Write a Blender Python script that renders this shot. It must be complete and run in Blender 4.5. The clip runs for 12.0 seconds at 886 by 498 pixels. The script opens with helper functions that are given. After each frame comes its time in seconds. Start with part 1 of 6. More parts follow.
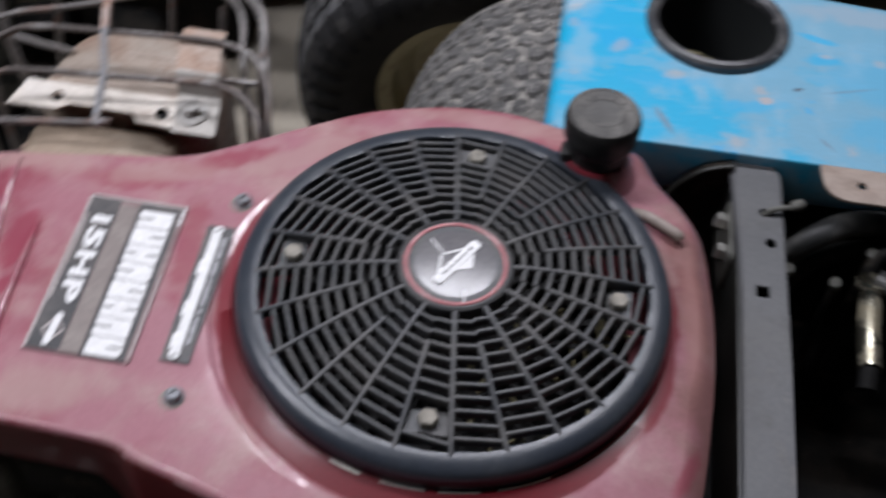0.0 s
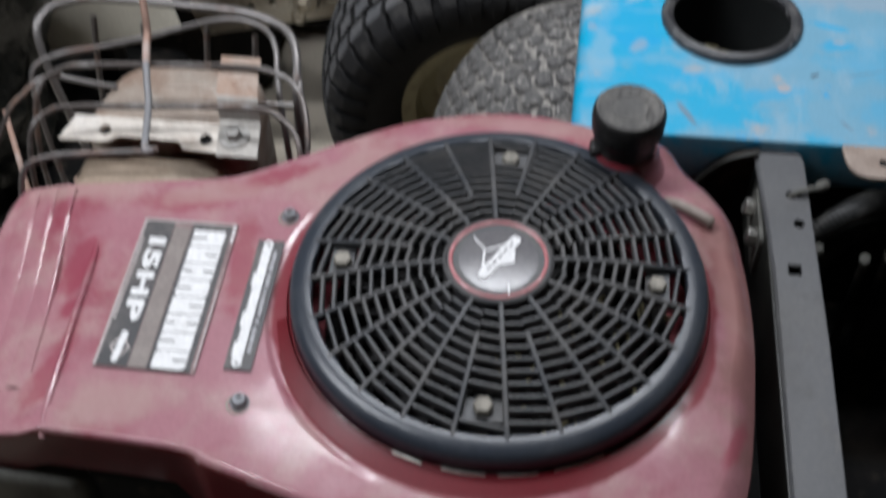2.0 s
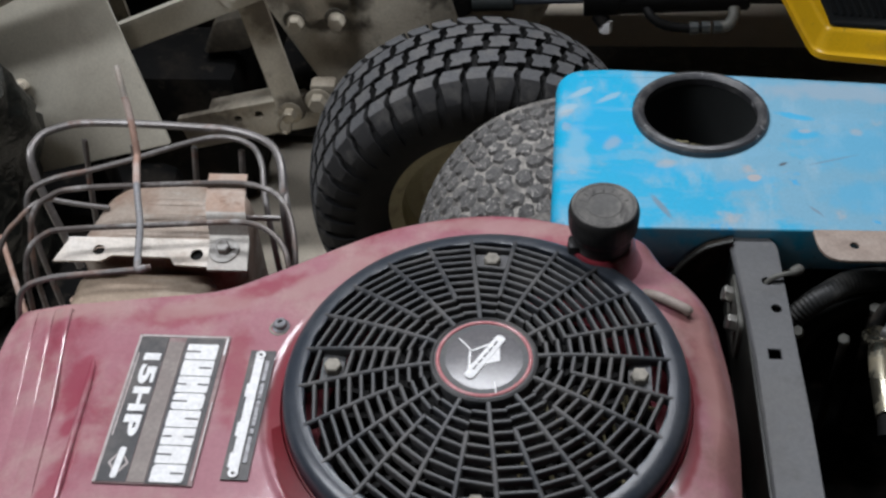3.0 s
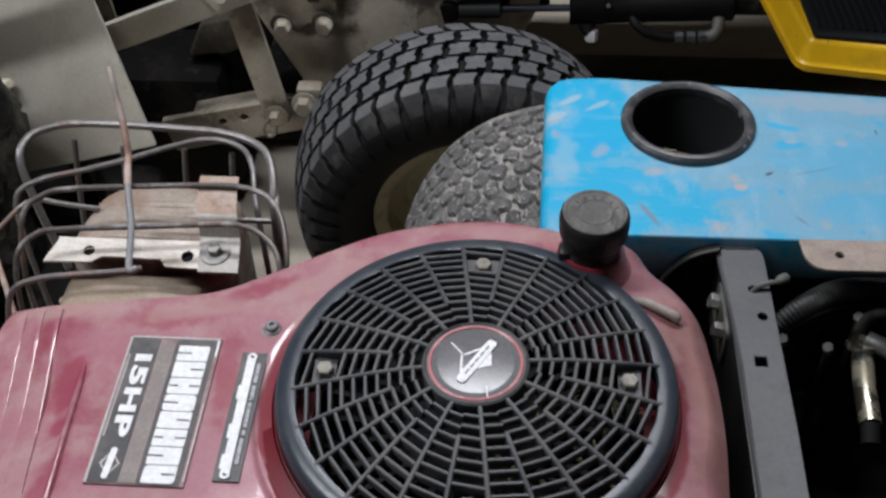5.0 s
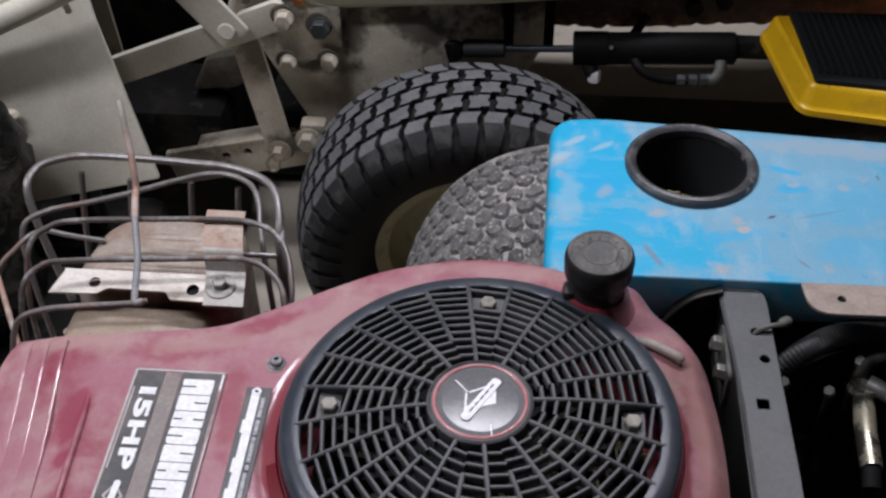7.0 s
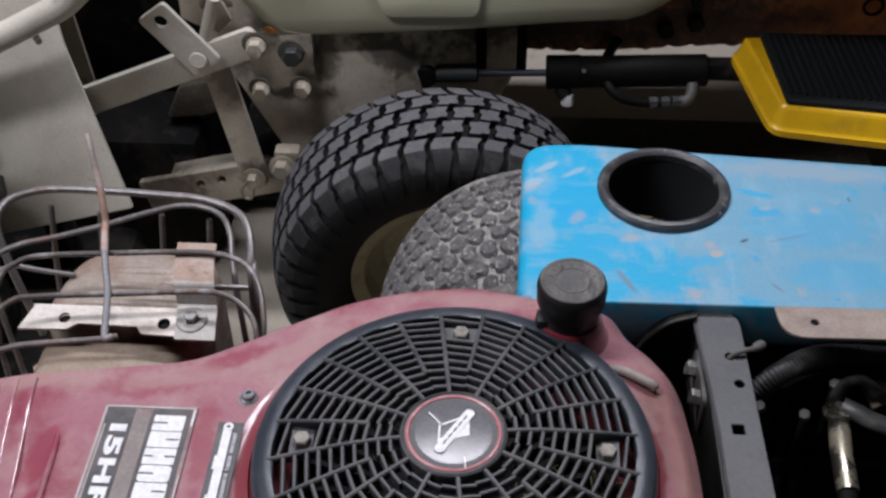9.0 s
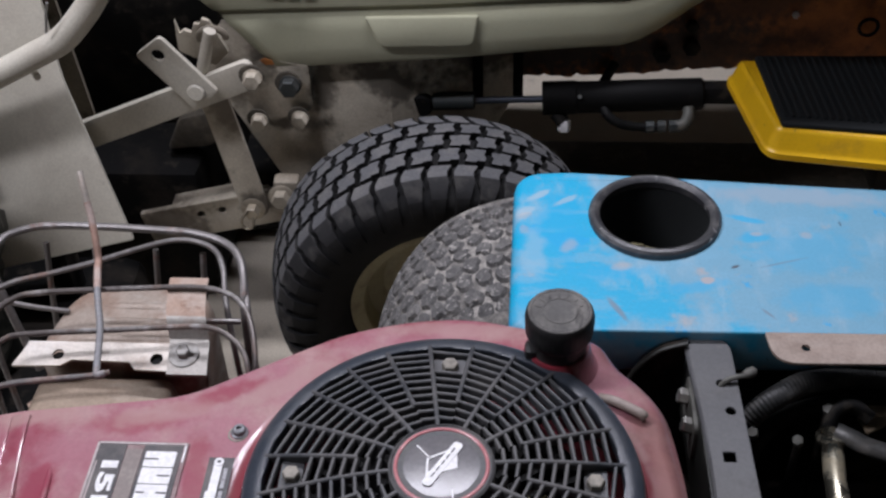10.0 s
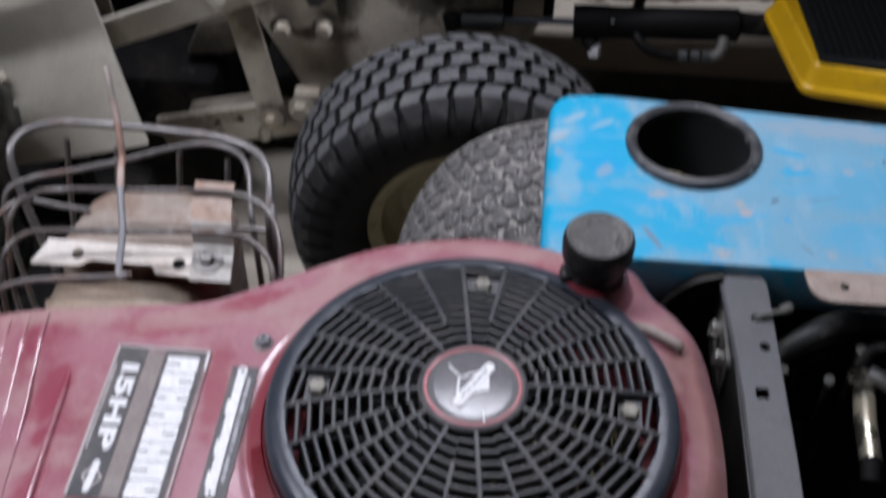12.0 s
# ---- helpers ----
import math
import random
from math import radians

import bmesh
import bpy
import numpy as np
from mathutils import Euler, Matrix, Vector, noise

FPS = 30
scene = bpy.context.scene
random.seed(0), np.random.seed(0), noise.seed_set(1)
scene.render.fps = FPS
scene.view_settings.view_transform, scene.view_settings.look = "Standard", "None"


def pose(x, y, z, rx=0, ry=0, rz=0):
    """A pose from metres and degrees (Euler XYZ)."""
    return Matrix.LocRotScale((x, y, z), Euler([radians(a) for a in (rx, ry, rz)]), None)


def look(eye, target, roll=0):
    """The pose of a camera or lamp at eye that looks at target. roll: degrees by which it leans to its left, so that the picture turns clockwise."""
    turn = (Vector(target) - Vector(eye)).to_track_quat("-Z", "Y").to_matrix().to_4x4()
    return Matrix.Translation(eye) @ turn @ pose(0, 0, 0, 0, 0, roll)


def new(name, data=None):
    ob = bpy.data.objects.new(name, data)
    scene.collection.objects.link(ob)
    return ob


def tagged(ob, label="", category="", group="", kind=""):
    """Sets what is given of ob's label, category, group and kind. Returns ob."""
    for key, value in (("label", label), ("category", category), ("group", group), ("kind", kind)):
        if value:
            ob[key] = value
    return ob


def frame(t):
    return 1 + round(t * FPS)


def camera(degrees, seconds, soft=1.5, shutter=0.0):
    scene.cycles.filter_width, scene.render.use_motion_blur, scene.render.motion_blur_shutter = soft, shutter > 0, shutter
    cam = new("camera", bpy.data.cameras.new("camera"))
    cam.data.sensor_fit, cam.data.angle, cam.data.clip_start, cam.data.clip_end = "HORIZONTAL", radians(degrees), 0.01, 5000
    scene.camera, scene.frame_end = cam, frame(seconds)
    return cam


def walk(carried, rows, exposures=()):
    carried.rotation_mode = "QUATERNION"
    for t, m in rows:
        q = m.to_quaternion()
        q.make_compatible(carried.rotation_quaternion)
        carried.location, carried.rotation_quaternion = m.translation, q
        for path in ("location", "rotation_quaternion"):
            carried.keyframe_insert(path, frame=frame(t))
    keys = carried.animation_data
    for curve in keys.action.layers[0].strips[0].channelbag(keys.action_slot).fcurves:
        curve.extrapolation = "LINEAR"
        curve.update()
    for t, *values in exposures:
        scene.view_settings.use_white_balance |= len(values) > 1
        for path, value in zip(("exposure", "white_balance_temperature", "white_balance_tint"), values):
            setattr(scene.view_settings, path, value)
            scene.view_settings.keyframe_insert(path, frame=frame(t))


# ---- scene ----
cam = camera(41.0, 12.0, soft=2.5, shutter=0.9)
PATH = [
    (0, (0.037, -0.436, 1.277), (-0.092, 0.804, -0.287), 3.8),
    (0.1, (0.036, -0.437, 1.271), (-0.072, 0.83, -0.272), 3.5),
    (0.2, (0.034, -0.438, 1.265), (-0.089, 0.858, -0.253), 3.1),
    (0.3, (0.033, -0.439, 1.26), (-0.111, 0.855, -0.258), 2.8),
    (0.4, (0.031, -0.44, 1.254), (-0.141, 0.827, -0.284), 2.5),
    (0.5, (0.03, -0.441, 1.248), (-0.147, 0.802, -0.309), 2.2),
    (0.6, (0.029, -0.442, 1.249), (-0.14, 0.77, -0.332), 1.5),
    (0.7, (0.028, -0.443, 1.25), (-0.133, 0.753, -0.344), 0.9),
    (0.8, (0.027, -0.444, 1.251), (-0.136, 0.749, -0.345), 0.2),
    (1, (0.025, -0.446, 1.253), (-0.135, 0.755, -0.338), -1.1),
    (1.5, (0.026, -0.461, 1.26), (-0.134, 0.762, -0.315), -1.2),
    (2, (0.03, -0.472, 1.291), (-0.145, 0.798, -0.244), -1.5),
    (2.2, (0.037, -0.477, 1.298), (-0.171, 0.832, -0.2), -2.4),
    (2.3, (0.041, -0.479, 1.301), (-0.162, 0.835, -0.192), -2.8),
    (2.4, (0.045, -0.482, 1.304), (-0.167, 0.855, -0.168), -3.3),
    (2.5, (0.049, -0.484, 1.307), (-0.142, 0.867, -0.155), -3.7),
    (2.7, (0.045, -0.484, 1.31), (-0.134, 0.881, -0.141), -3.8),
    (2.9, (0.041, -0.483, 1.312), (-0.129, 0.89, -0.132), -3.8),
    (3, (0.04, -0.483, 1.313), (-0.138, 0.905, -0.116), -3.9),
    (3.2, (0.039, -0.483, 1.314), (-0.126, 0.884, -0.136), -3.7),
    (5, (0.029, -0.488, 1.317), (-0.108, 0.909, -0.107), -2.0),
    (5.5, (0.019, -0.483, 1.323), (-0.104, 0.943, -0.074), -1.5),
    (6, (0.015, -0.485, 1.319), (-0.104, 0.944, -0.075), -0.6),
    (6.5, (0.023, -0.489, 1.32), (-0.112, 0.948, -0.064), -1.2),
    (7, (0.022, -0.491, 1.321), (-0.11, 0.95, -0.06), -0.8),
    (7.2, (0.022, -0.49, 1.321), (-0.108, 0.946, -0.065), -0.8),
    (8.8, (0.028, -0.483, 1.324), (-0.067, 0.981, -0.036), -0.8),
    (9, (0.028, -0.483, 1.324), (-0.073, 0.983, -0.033), -0.8),
    (9.5, (0.034, -0.482, 1.328), (-0.079, 1.008, -0.002), -1.6),
    (10, (0.046, -0.48, 1.333), (-0.077, 1.008, 0.003), -2.2),
    (10.5, (0.043, -0.476, 1.333), (-0.078, 1.016, 0.007), -1.2),
    (11, (0.031, -0.474, 1.33), (-0.077, 1.023, 0.009), -0.6),
    (11.5, (0.019, -0.471, 1.32), (-0.084, 1.008, -0.022), 0.4),
    (11.7, (0.018, -0.47, 1.315), (-0.089, 0.999, -0.038), 0.5),
    (11.8, (0.018, -0.469, 1.313), (-0.088, 0.987, -0.054), 0.6),
    (11.9, (0.018, -0.468, 1.31), (-0.097, 0.962, -0.082), 0.7),
    (12, (0.018, -0.468, 1.308), (-0.097, 0.938, -0.11), 0.8),
]
BALANCE = [(0, 0, 6500, 7), (1, 0, 6500, 2), (3, 0, 6560, 2), (5, 0, 6560, 3), (6.5, 0, 6500, 8), (9.5, 0, 6500, 9), (10.5, 0, 6330, 11), (12, 0, 6260, 9)]
walk(cam, [(t, look(eye, target, roll)) for t, eye, target, roll in PATH], BALANCE)

# ---- world, lamps ----
world = bpy.data.worlds.new("world")
scene.world = world
world.use_nodes = True
world.node_tree.nodes["Background"].inputs[0].default_value = (0.5, 0.55, 0.6, 1)
world.node_tree.nodes["Background"].inputs[1].default_value = 0.02


def lamp(name, place, aim, size, watts, colour):
    data = bpy.data.lights.new(name, "AREA")
    data.shape, data.size, data.size_y, data.energy, data.color = "RECTANGLE", size[0], size[1], watts, colour
    ob = new(name, data)
    ob.matrix_world = look(place, aim)
    return ob


LAMPS = [((0.03, 0.95, 2.40), (1.25, 0.16), 33.5), ((-1.25, 0.05, 2.40), (1.25, 0.16), 32.5)]
for place, size, watts in LAMPS:
    lamp("fluorescent_light", place, (place[0], place[1] + 0.0001, 0), size, watts, (0.97, 0.955, 1.07))


# ---- materials ----
def mat(name, base, layers=(), rough=0.5, metal=0.0, bump=0.15, fine=350.0, grain=0.12, coat=0.0, vary=0.0, depth=0.002, spec=0.5):
    """layers: (colour, scale, low, high, roughness, strength): blotches of a second colour laid over the base by noise;
    with (vector, offset) after them, the blotches gather towards one end of the thing."""
    m = bpy.data.materials.new(name)
    m.use_nodes = True
    t = m.node_tree
    n, l = t.nodes, t.links
    b = n["Principled BSDF"]
    geo = n.new("ShaderNodeNewGeometry")
    pos = geo.outputs["Position"]
    if vary:
        info = n.new("ShaderNodeObjectInfo")
        add = n.new("ShaderNodeVectorMath")
        add.operation = "ADD"
        l.new(pos, add.inputs[0])
        l.new(info.outputs["Random"], add.inputs[1])
        pos = add.outputs[0]

    def noise_of(scale, detail=5.0, rough_=0.6):
        x = n.new("ShaderNodeTexNoise")
        src = pos
        if isinstance(scale, tuple):  # streaks: a scale along each axis, turned aslant
            turn = n.new("ShaderNodeMapping")
            turn.inputs["Rotation"].default_value = (0, 0, 0.6)
            turn.inputs["Scale"].default_value = scale
            l.new(pos, turn.inputs["Vector"])
            src, scale = turn.outputs[0], 1.0
        x.inputs["Scale"].default_value, x.inputs["Detail"].default_value, x.inputs["Roughness"].default_value = scale, detail, rough_
        l.new(src, x.inputs["Vector"])
        return x.outputs["Fac"]

    def ramp(src, lo, hi, a=0.0, z=1.0):
        x = n.new("ShaderNodeMapRange")
        x.interpolation_type = "SMOOTHSTEP"
        for i, v in zip((1, 2, 3, 4), (lo, hi, a, z)):
            x.inputs[i].default_value = v
        l.new(src, x.inputs[0])
        return x.outputs[0]

    def mix(fac, a, c):
        x = n.new("ShaderNodeMix")
        x.data_type = "RGBA"
        l.new(fac, x.inputs[0])
        for s, v in ((x.inputs[6], a), (x.inputs[7], c)):
            if isinstance(v, tuple):
                s.default_value = (*v, 1)
            else:
                l.new(v, s)
        return x.outputs[2]

    def mixf(fac, a, c):
        x = n.new("ShaderNodeMix")
        l.new(fac, x.inputs[0])
        for s, v in ((x.inputs[2], a), (x.inputs[3], c)):
            if isinstance(v, (int, float)):
                s.default_value = v
            else:
                l.new(v, s)
        return x.outputs[0]

    colour, gloss, met = base, rough, metal
    for c, scale, lo, hi, r, strength, *lean in layers:
        src = noise_of(scale)
        if lean:
            dot = n.new("ShaderNodeVectorMath")
            dot.operation = "DOT_PRODUCT"
            l.new(pos, dot.inputs[0])
            dot.inputs[1].default_value = lean[0][0]
            sum_ = n.new("ShaderNodeMath")
            l.new(src, sum_.inputs[0])
            l.new(dot.outputs["Value"], sum_.inputs[1])
            more = n.new("ShaderNodeMath")
            l.new(sum_.outputs[0], more.inputs[0])
            more.inputs[1].default_value = lean[0][1]
            src = more.outputs[0]
        f = ramp(src, lo, hi, 0.0, strength)
        colour = mix(f, colour, c)
        gloss = mixf(f, gloss, r)
        if metal:
            met = mixf(f, met, 0.1)
    g = noise_of(fine, 3.0)
    k = n.new("ShaderNodeMix")
    k.data_type, k.blend_type = "RGBA", "MULTIPLY"
    k.inputs[0].default_value = 1.0
    if isinstance(colour, tuple):
        k.inputs[6].default_value = (*colour, 1)
    else:
        l.new(colour, k.inputs[6])
    shade = ramp(g, 0.3, 0.7, 1 - grain, 1 + grain * 0.6)
    l.new(shade, k.inputs[7])
    l.new(k.outputs[2], b.inputs["Base Color"])
    for sock, v in (("Roughness", gloss), ("Metallic", met)):
        if isinstance(v, (int, float)):
            b.inputs[sock].default_value = v
        else:
            l.new(v, b.inputs[sock])
    b.inputs["Specular IOR Level"].default_value = spec
    b.inputs["Coat Weight"].default_value = coat
    if coat:  # dust dulls the gloss in patches
        l.new(ramp(noise_of(26, 5.0), 0.42, 0.66, coat, coat * 0.2), b.inputs["Coat Weight"])
    b.inputs["Coat Roughness"].default_value = 0.13
    if bump:
        x = n.new("ShaderNodeBump")
        x.inputs["Strength"].default_value, x.inputs["Distance"].default_value = bump, depth
        l.new(g, x.inputs["Height"])
        l.new(x.outputs[0], b.inputs["Normal"])
    return m


# Last layer: brown dirt and the right shoulder's shade in one colour
RED = mat("dusty_red_paint", (0.22, 0.016, 0.040),
          [((0.37, 0.175, 0.205), 9, 0.24, 0.53, 0.5, 0.9), ((0.42, 0.29, 0.27), 22, 0.42, 0.68, 0.6, 0.66), ((0.26, 0.030, 0.06), 12, 0.63, 0.70, 0.35, 0.5), ((0.19, 0.095, 0.08), 16, 0.45, 0.75, 0.6, 0.75, (Vector((4.0, 0, 0)), -0.46))],
          rough=0.50, bump=0.05, grain=0.06, coat=0.8, spec=0.2)


def clean_shaded_band(m, centre, r0, r1, colour):
    """A band round the screen: dust-free paint, with the rim's shade put into its colour."""
    t = m.node_tree
    n, l = t.nodes, t.links
    sock = n["Principled BSDF"].inputs["Base Color"]
    old = sock.links[0].from_socket
    geo, far, cut = n.new("ShaderNodeNewGeometry"), n.new("ShaderNodeVectorMath"), n.new("ShaderNodeVectorMath")
    cut.operation, far.operation = "MULTIPLY", "DISTANCE"
    cut.inputs[1].default_value = (1, 1, 0)
    far.inputs[1].default_value = centre
    l.new(geo.outputs["Position"], cut.inputs[0])
    l.new(cut.outputs[0], far.inputs[0])
    wave = n.new("ShaderNodeTexNoise")
    wave.inputs["Scale"].default_value = 30
    l.new(geo.outputs["Position"], wave.inputs["Vector"])
    total = n.new("ShaderNodeMath")
    total.operation = "MULTIPLY_ADD"
    total.inputs[1].default_value = 0.012
    l.new(wave.outputs["Fac"], total.inputs[0])
    l.new(far.outputs["Value"], total.inputs[2])
    fade, mix = n.new("ShaderNodeMapRange"), n.new("ShaderNodeMix")
    fade.interpolation_type = "SMOOTHSTEP"
    for i, v in zip((1, 2, 3, 4), (r0 + 0.006, r1 + 0.006, 0.85, 0.0)):
        fade.inputs[i].default_value = v
    l.new(total.outputs[0], fade.inputs[0])
    mix.data_type = "RGBA"
    l.new(fade.outputs[0], mix.inputs[0])
    l.new(old, mix.inputs[6])
    mix.inputs[7].default_value = (*colour, 1)
    l.new(mix.outputs[2], sock)


def stains_and_shade(m, marks, plane="xy"):
    """Marks with a soft ragged outline: (x, y), (half length, half width), turn in degrees, colour, strength."""
    t = m.node_tree
    n, l = t.nodes, t.links
    sock = n["Principled BSDF"].inputs["Base Color"]
    geo, wave = n.new("ShaderNodeNewGeometry"), n.new("ShaderNodeTexNoise")
    wave.inputs["Scale"].default_value, wave.inputs["Detail"].default_value = 70, 4
    l.new(geo.outputs["Position"], wave.inputs["Vector"])
    flat, axes = n.new("ShaderNodeCombineXYZ"), n.new("ShaderNodeSeparateXYZ")
    l.new(geo.outputs["Position"], axes.inputs[0])
    for k in (0, 1):
        l.new(axes.outputs["xyz".index(plane[k])], flat.inputs[k])
    for (x, y), (a, b), turn, colour, strength in marks:
        off, size, far = (n.new("ShaderNodeVectorMath") for _ in range(3))
        off.operation, size.operation, far.operation = "SUBTRACT", "MULTIPLY", "LENGTH"
        off.inputs[1].default_value = (x, y, 0)
        l.new(flat.outputs[0], off.inputs[0])
        rot = n.new("ShaderNodeVectorRotate")
        rot.rotation_type = "Z_AXIS"
        rot.inputs["Angle"].default_value = radians(-turn)
        l.new(off.outputs[0], rot.inputs["Vector"])
        size.inputs[1].default_value = (1 / a, 1 / b, 0)
        l.new(rot.outputs[0], size.inputs[0])
        l.new(size.outputs[0], far.inputs[0])
        ragged, fade, mix = n.new("ShaderNodeMath"), n.new("ShaderNodeMapRange"), n.new("ShaderNodeMix")
        ragged.operation, ragged.inputs[1].default_value = "MULTIPLY_ADD", 1.5
        l.new(wave.outputs["Fac"], ragged.inputs[0])
        l.new(far.outputs["Value"], ragged.inputs[2])
        fade.interpolation_type = "SMOOTHSTEP"
        for i, v in zip((1, 2, 3, 4), (1.25, 2.0, strength, 0.0)):
            fade.inputs[i].default_value = v
        l.new(ragged.outputs[0], fade.inputs[0])
        mix.data_type = "RGBA"
        l.new(fade.outputs[0], mix.inputs[0])
        l.new(sock.links[0].from_socket, mix.inputs[6])
        mix.inputs[7].default_value = (*colour, 1)
        l.new(mix.outputs[2], sock)


WIPED, SETTLED = (0.26, 0.035, 0.065), (0.39, 0.25, 0.235)
stains_and_shade(RED, [((-0.281, -0.003), (0.022, 0.015), 75, WIPED, 0.8), ((-0.273, -0.085), (0.038, 0.012), 75, WIPED, 0.6), ((-0.278, -0.036), (0.010, 0.007), 60, WIPED, 0.7),
             ((-0.165, 0.085), (0.034, 0.009), 28, WIPED, 0.75), ((-0.225, 0.055), (0.036, 0.010), 4, WIPED, 0.55), ((-0.172, 0.010), (0.050, 0.010), 96, WIPED, 0.65),
             ((-0.300, 0.062), (0.030, 0.009), 10, SETTLED, 0.7), ((-0.205, 0.067), (0.040, 0.010), 14, SETTLED, 0.6), ((-0.120, 0.098), (0.045, 0.010), 35, SETTLED, 0.6),
             ((0.012, 0.155), (0.070, 0.009), 0, SETTLED, 0.6), ((-0.225, -0.108), (0.035, 0.014), 0, SETTLED, 0.5), ((0.150, 0.010), (0.050, 0.010), 95, (0.30, 0.155, 0.14), 0.6),
             ((0.128, 0.045), (0.020, 0.010), -60, SETTLED, 0.5), ((0.150, -0.095), (0.020, 0.005), 70, WIPED, 0.55), ((0.118, -0.152), (0.020, 0.007), 40, (0.20, 0.010, 0.025), 0.9)])
clean_shaded_band(RED, (-0.002, -0.009, 0), 0.1405, 0.1450, (0.17, 0.008, 0.018))
# Dust-free red, darkened as well for the shade on steep faces
RED_CLEAN_SHADED = mat("clean_shaded_red_paint", (0.125, 0.004, 0.010), [((0.20, 0.045, 0.055), 12, 0.55, 0.8, 0.5, 0.4), ((0.10, 0.02, 0.02), 30, 0.55, 0.7, 0.6, 0.6)], rough=0.42, bump=0.05, grain=0.08, coat=0.15, spec=0.25)
BLACK_PLASTIC = mat("black_plastic", (0.032, 0.039, 0.051), [((0.075, 0.079, 0.085), 22, 0.45, 0.75, 0.5, 0.4)], rough=0.30, bump=0.08)
GRILLE = mat("dusty_grille_plastic", (0.036, 0.039, 0.044), [((0.135, 0.130, 0.124), 30, 0.36, 0.70, 0.7, 0.7)], rough=0.45, bump=0.1)
CAP_TOP = mat("worn_black_rubber", (0.072, 0.070, 0.066), [((0.19, 0.18, 0.165), 60, 0.4, 0.7, 0.8, 0.75), ((0.04, 0.038, 0.036), (190, 50, 90), 0.56, 0.66, 0.8, 0.6)], rough=0.6, bump=0.25)
# Near-black for dark metal and for pieces that stand for shade
DARK = mat("shade_black_metal", (0.004, 0.004, 0.004), [((0.030, 0.025, 0.020), 11, 0.47, 0.68, 0.85, 0.8), ((0.05, 0.042, 0.033), 38, 0.56, 0.68, 0.85, 0.6)], rough=0.75, spec=0.2)
STEEL = mat("galvanised_steel", (0.42, 0.42, 0.41), [((0.30, 0.25, 0.2), 40, 0.5, 0.8, 0.7, 0.7)], rough=0.42, metal=0.85, bump=0.08)
BRIGHT = mat("plated_bolt", (0.62, 0.61, 0.57), [((0.34, 0.30, 0.25), 70, 0.5, 0.8, 0.6, 0.6)], rough=0.3, metal=0.9)
BEAM = mat("grey_painted_steel", (0.078, 0.080, 0.084), [((0.115, 0.115, 0.113), 14, 0.45, 0.75, 0.6, 0.7), ((0.15, 0.145, 0.14), 45, 0.58, 0.72, 0.7, 0.6), ((0.045, 0.043, 0.04), 23, 0.56, 0.72, 0.5, 0.6)], rough=0.45, bump=0.06)
RUST = mat("rusty_plate", (0.36, 0.25, 0.19), [((0.42, 0.36, 0.31), 30, 0.4, 0.7, 0.6, 0.7), ((0.16, 0.07, 0.035), 55, 0.52, 0.7, 0.85, 0.7)], rough=0.7, bump=0.2)
MUFFLER = mat("heat_stained_muffler_steel", (0.36, 0.30, 0.25), [((0.20, 0.12, 0.08), 20, 0.42, 0.66, 0.8, 0.8), ((0.52, 0.48, 0.43), 35, 0.52, 0.7, 0.5, 0.6)], rough=0.55, metal=0.3, bump=0.15)
WIRE = mat("dull_wire", (0.19, 0.178, 0.172), [((0.19, 0.10, 0.07), 35, 0.53, 0.68, 0.8, 0.75), ((0.34, 0.33, 0.32), 50, 0.5, 0.7, 0.4, 0.6)], rough=0.45, metal=0.6, bump=0.1)
DARKWIRE = mat("dark_scorched_wire", (0.12, 0.105, 0.098), [((0.20, 0.12, 0.085), 35, 0.5, 0.66, 0.8, 0.7), ((0.36, 0.35, 0.34), 22, 0.50, 0.62, 0.4, 0.7)], rough=0.45, metal=0.5, bump=0.1)
PALEWIRE = mat("bare_grey_wire", (0.30, 0.30, 0.31), [((0.20, 0.15, 0.12), 35, 0.53, 0.68, 0.8, 0.6)], rough=0.45, metal=0.5, bump=0.1)
RUSTWIRE = mat("rusty_wire", (0.36, 0.23, 0.18), [((0.52, 0.44, 0.40), 40, 0.45, 0.65, 0.5, 0.7)], rough=0.6, metal=0.3)
BLUE = mat("scuffed_blue_plastic", (0.008, 0.36, 0.60),
           [((0.165, 0.345, 0.465), 13, 0.52, 0.68, 0.5, 0.9, (Vector((0.9, -0.25, 0)), 0.06)), ((0.25, 0.40, 0.50), (30, 12, 20), 0.50, 0.66, 0.65, 0.65), ((0.16, 0.37, 0.52), (18, 60, 40), 0.50, 0.62, 0.65, 0.5), ((0.42, 0.36, 0.33), 31, 0.61, 0.78, 0.75, 0.7), ((0.05, 0.10, 0.14), (85, 30, 60), 0.70, 0.745, 0.6, 0.7), ((0.012, 0.34, 0.66), 17, 0.60, 0.64, 0.4, 0.75)],
           rough=0.42, bump=0.05, grain=0.05)
FRESH, PALE, TANNED, GOUGE = (0.010, 0.355, 0.62), (0.30, 0.44, 0.53), (0.50, 0.37, 0.29), (0.15, 0.20, 0.25)
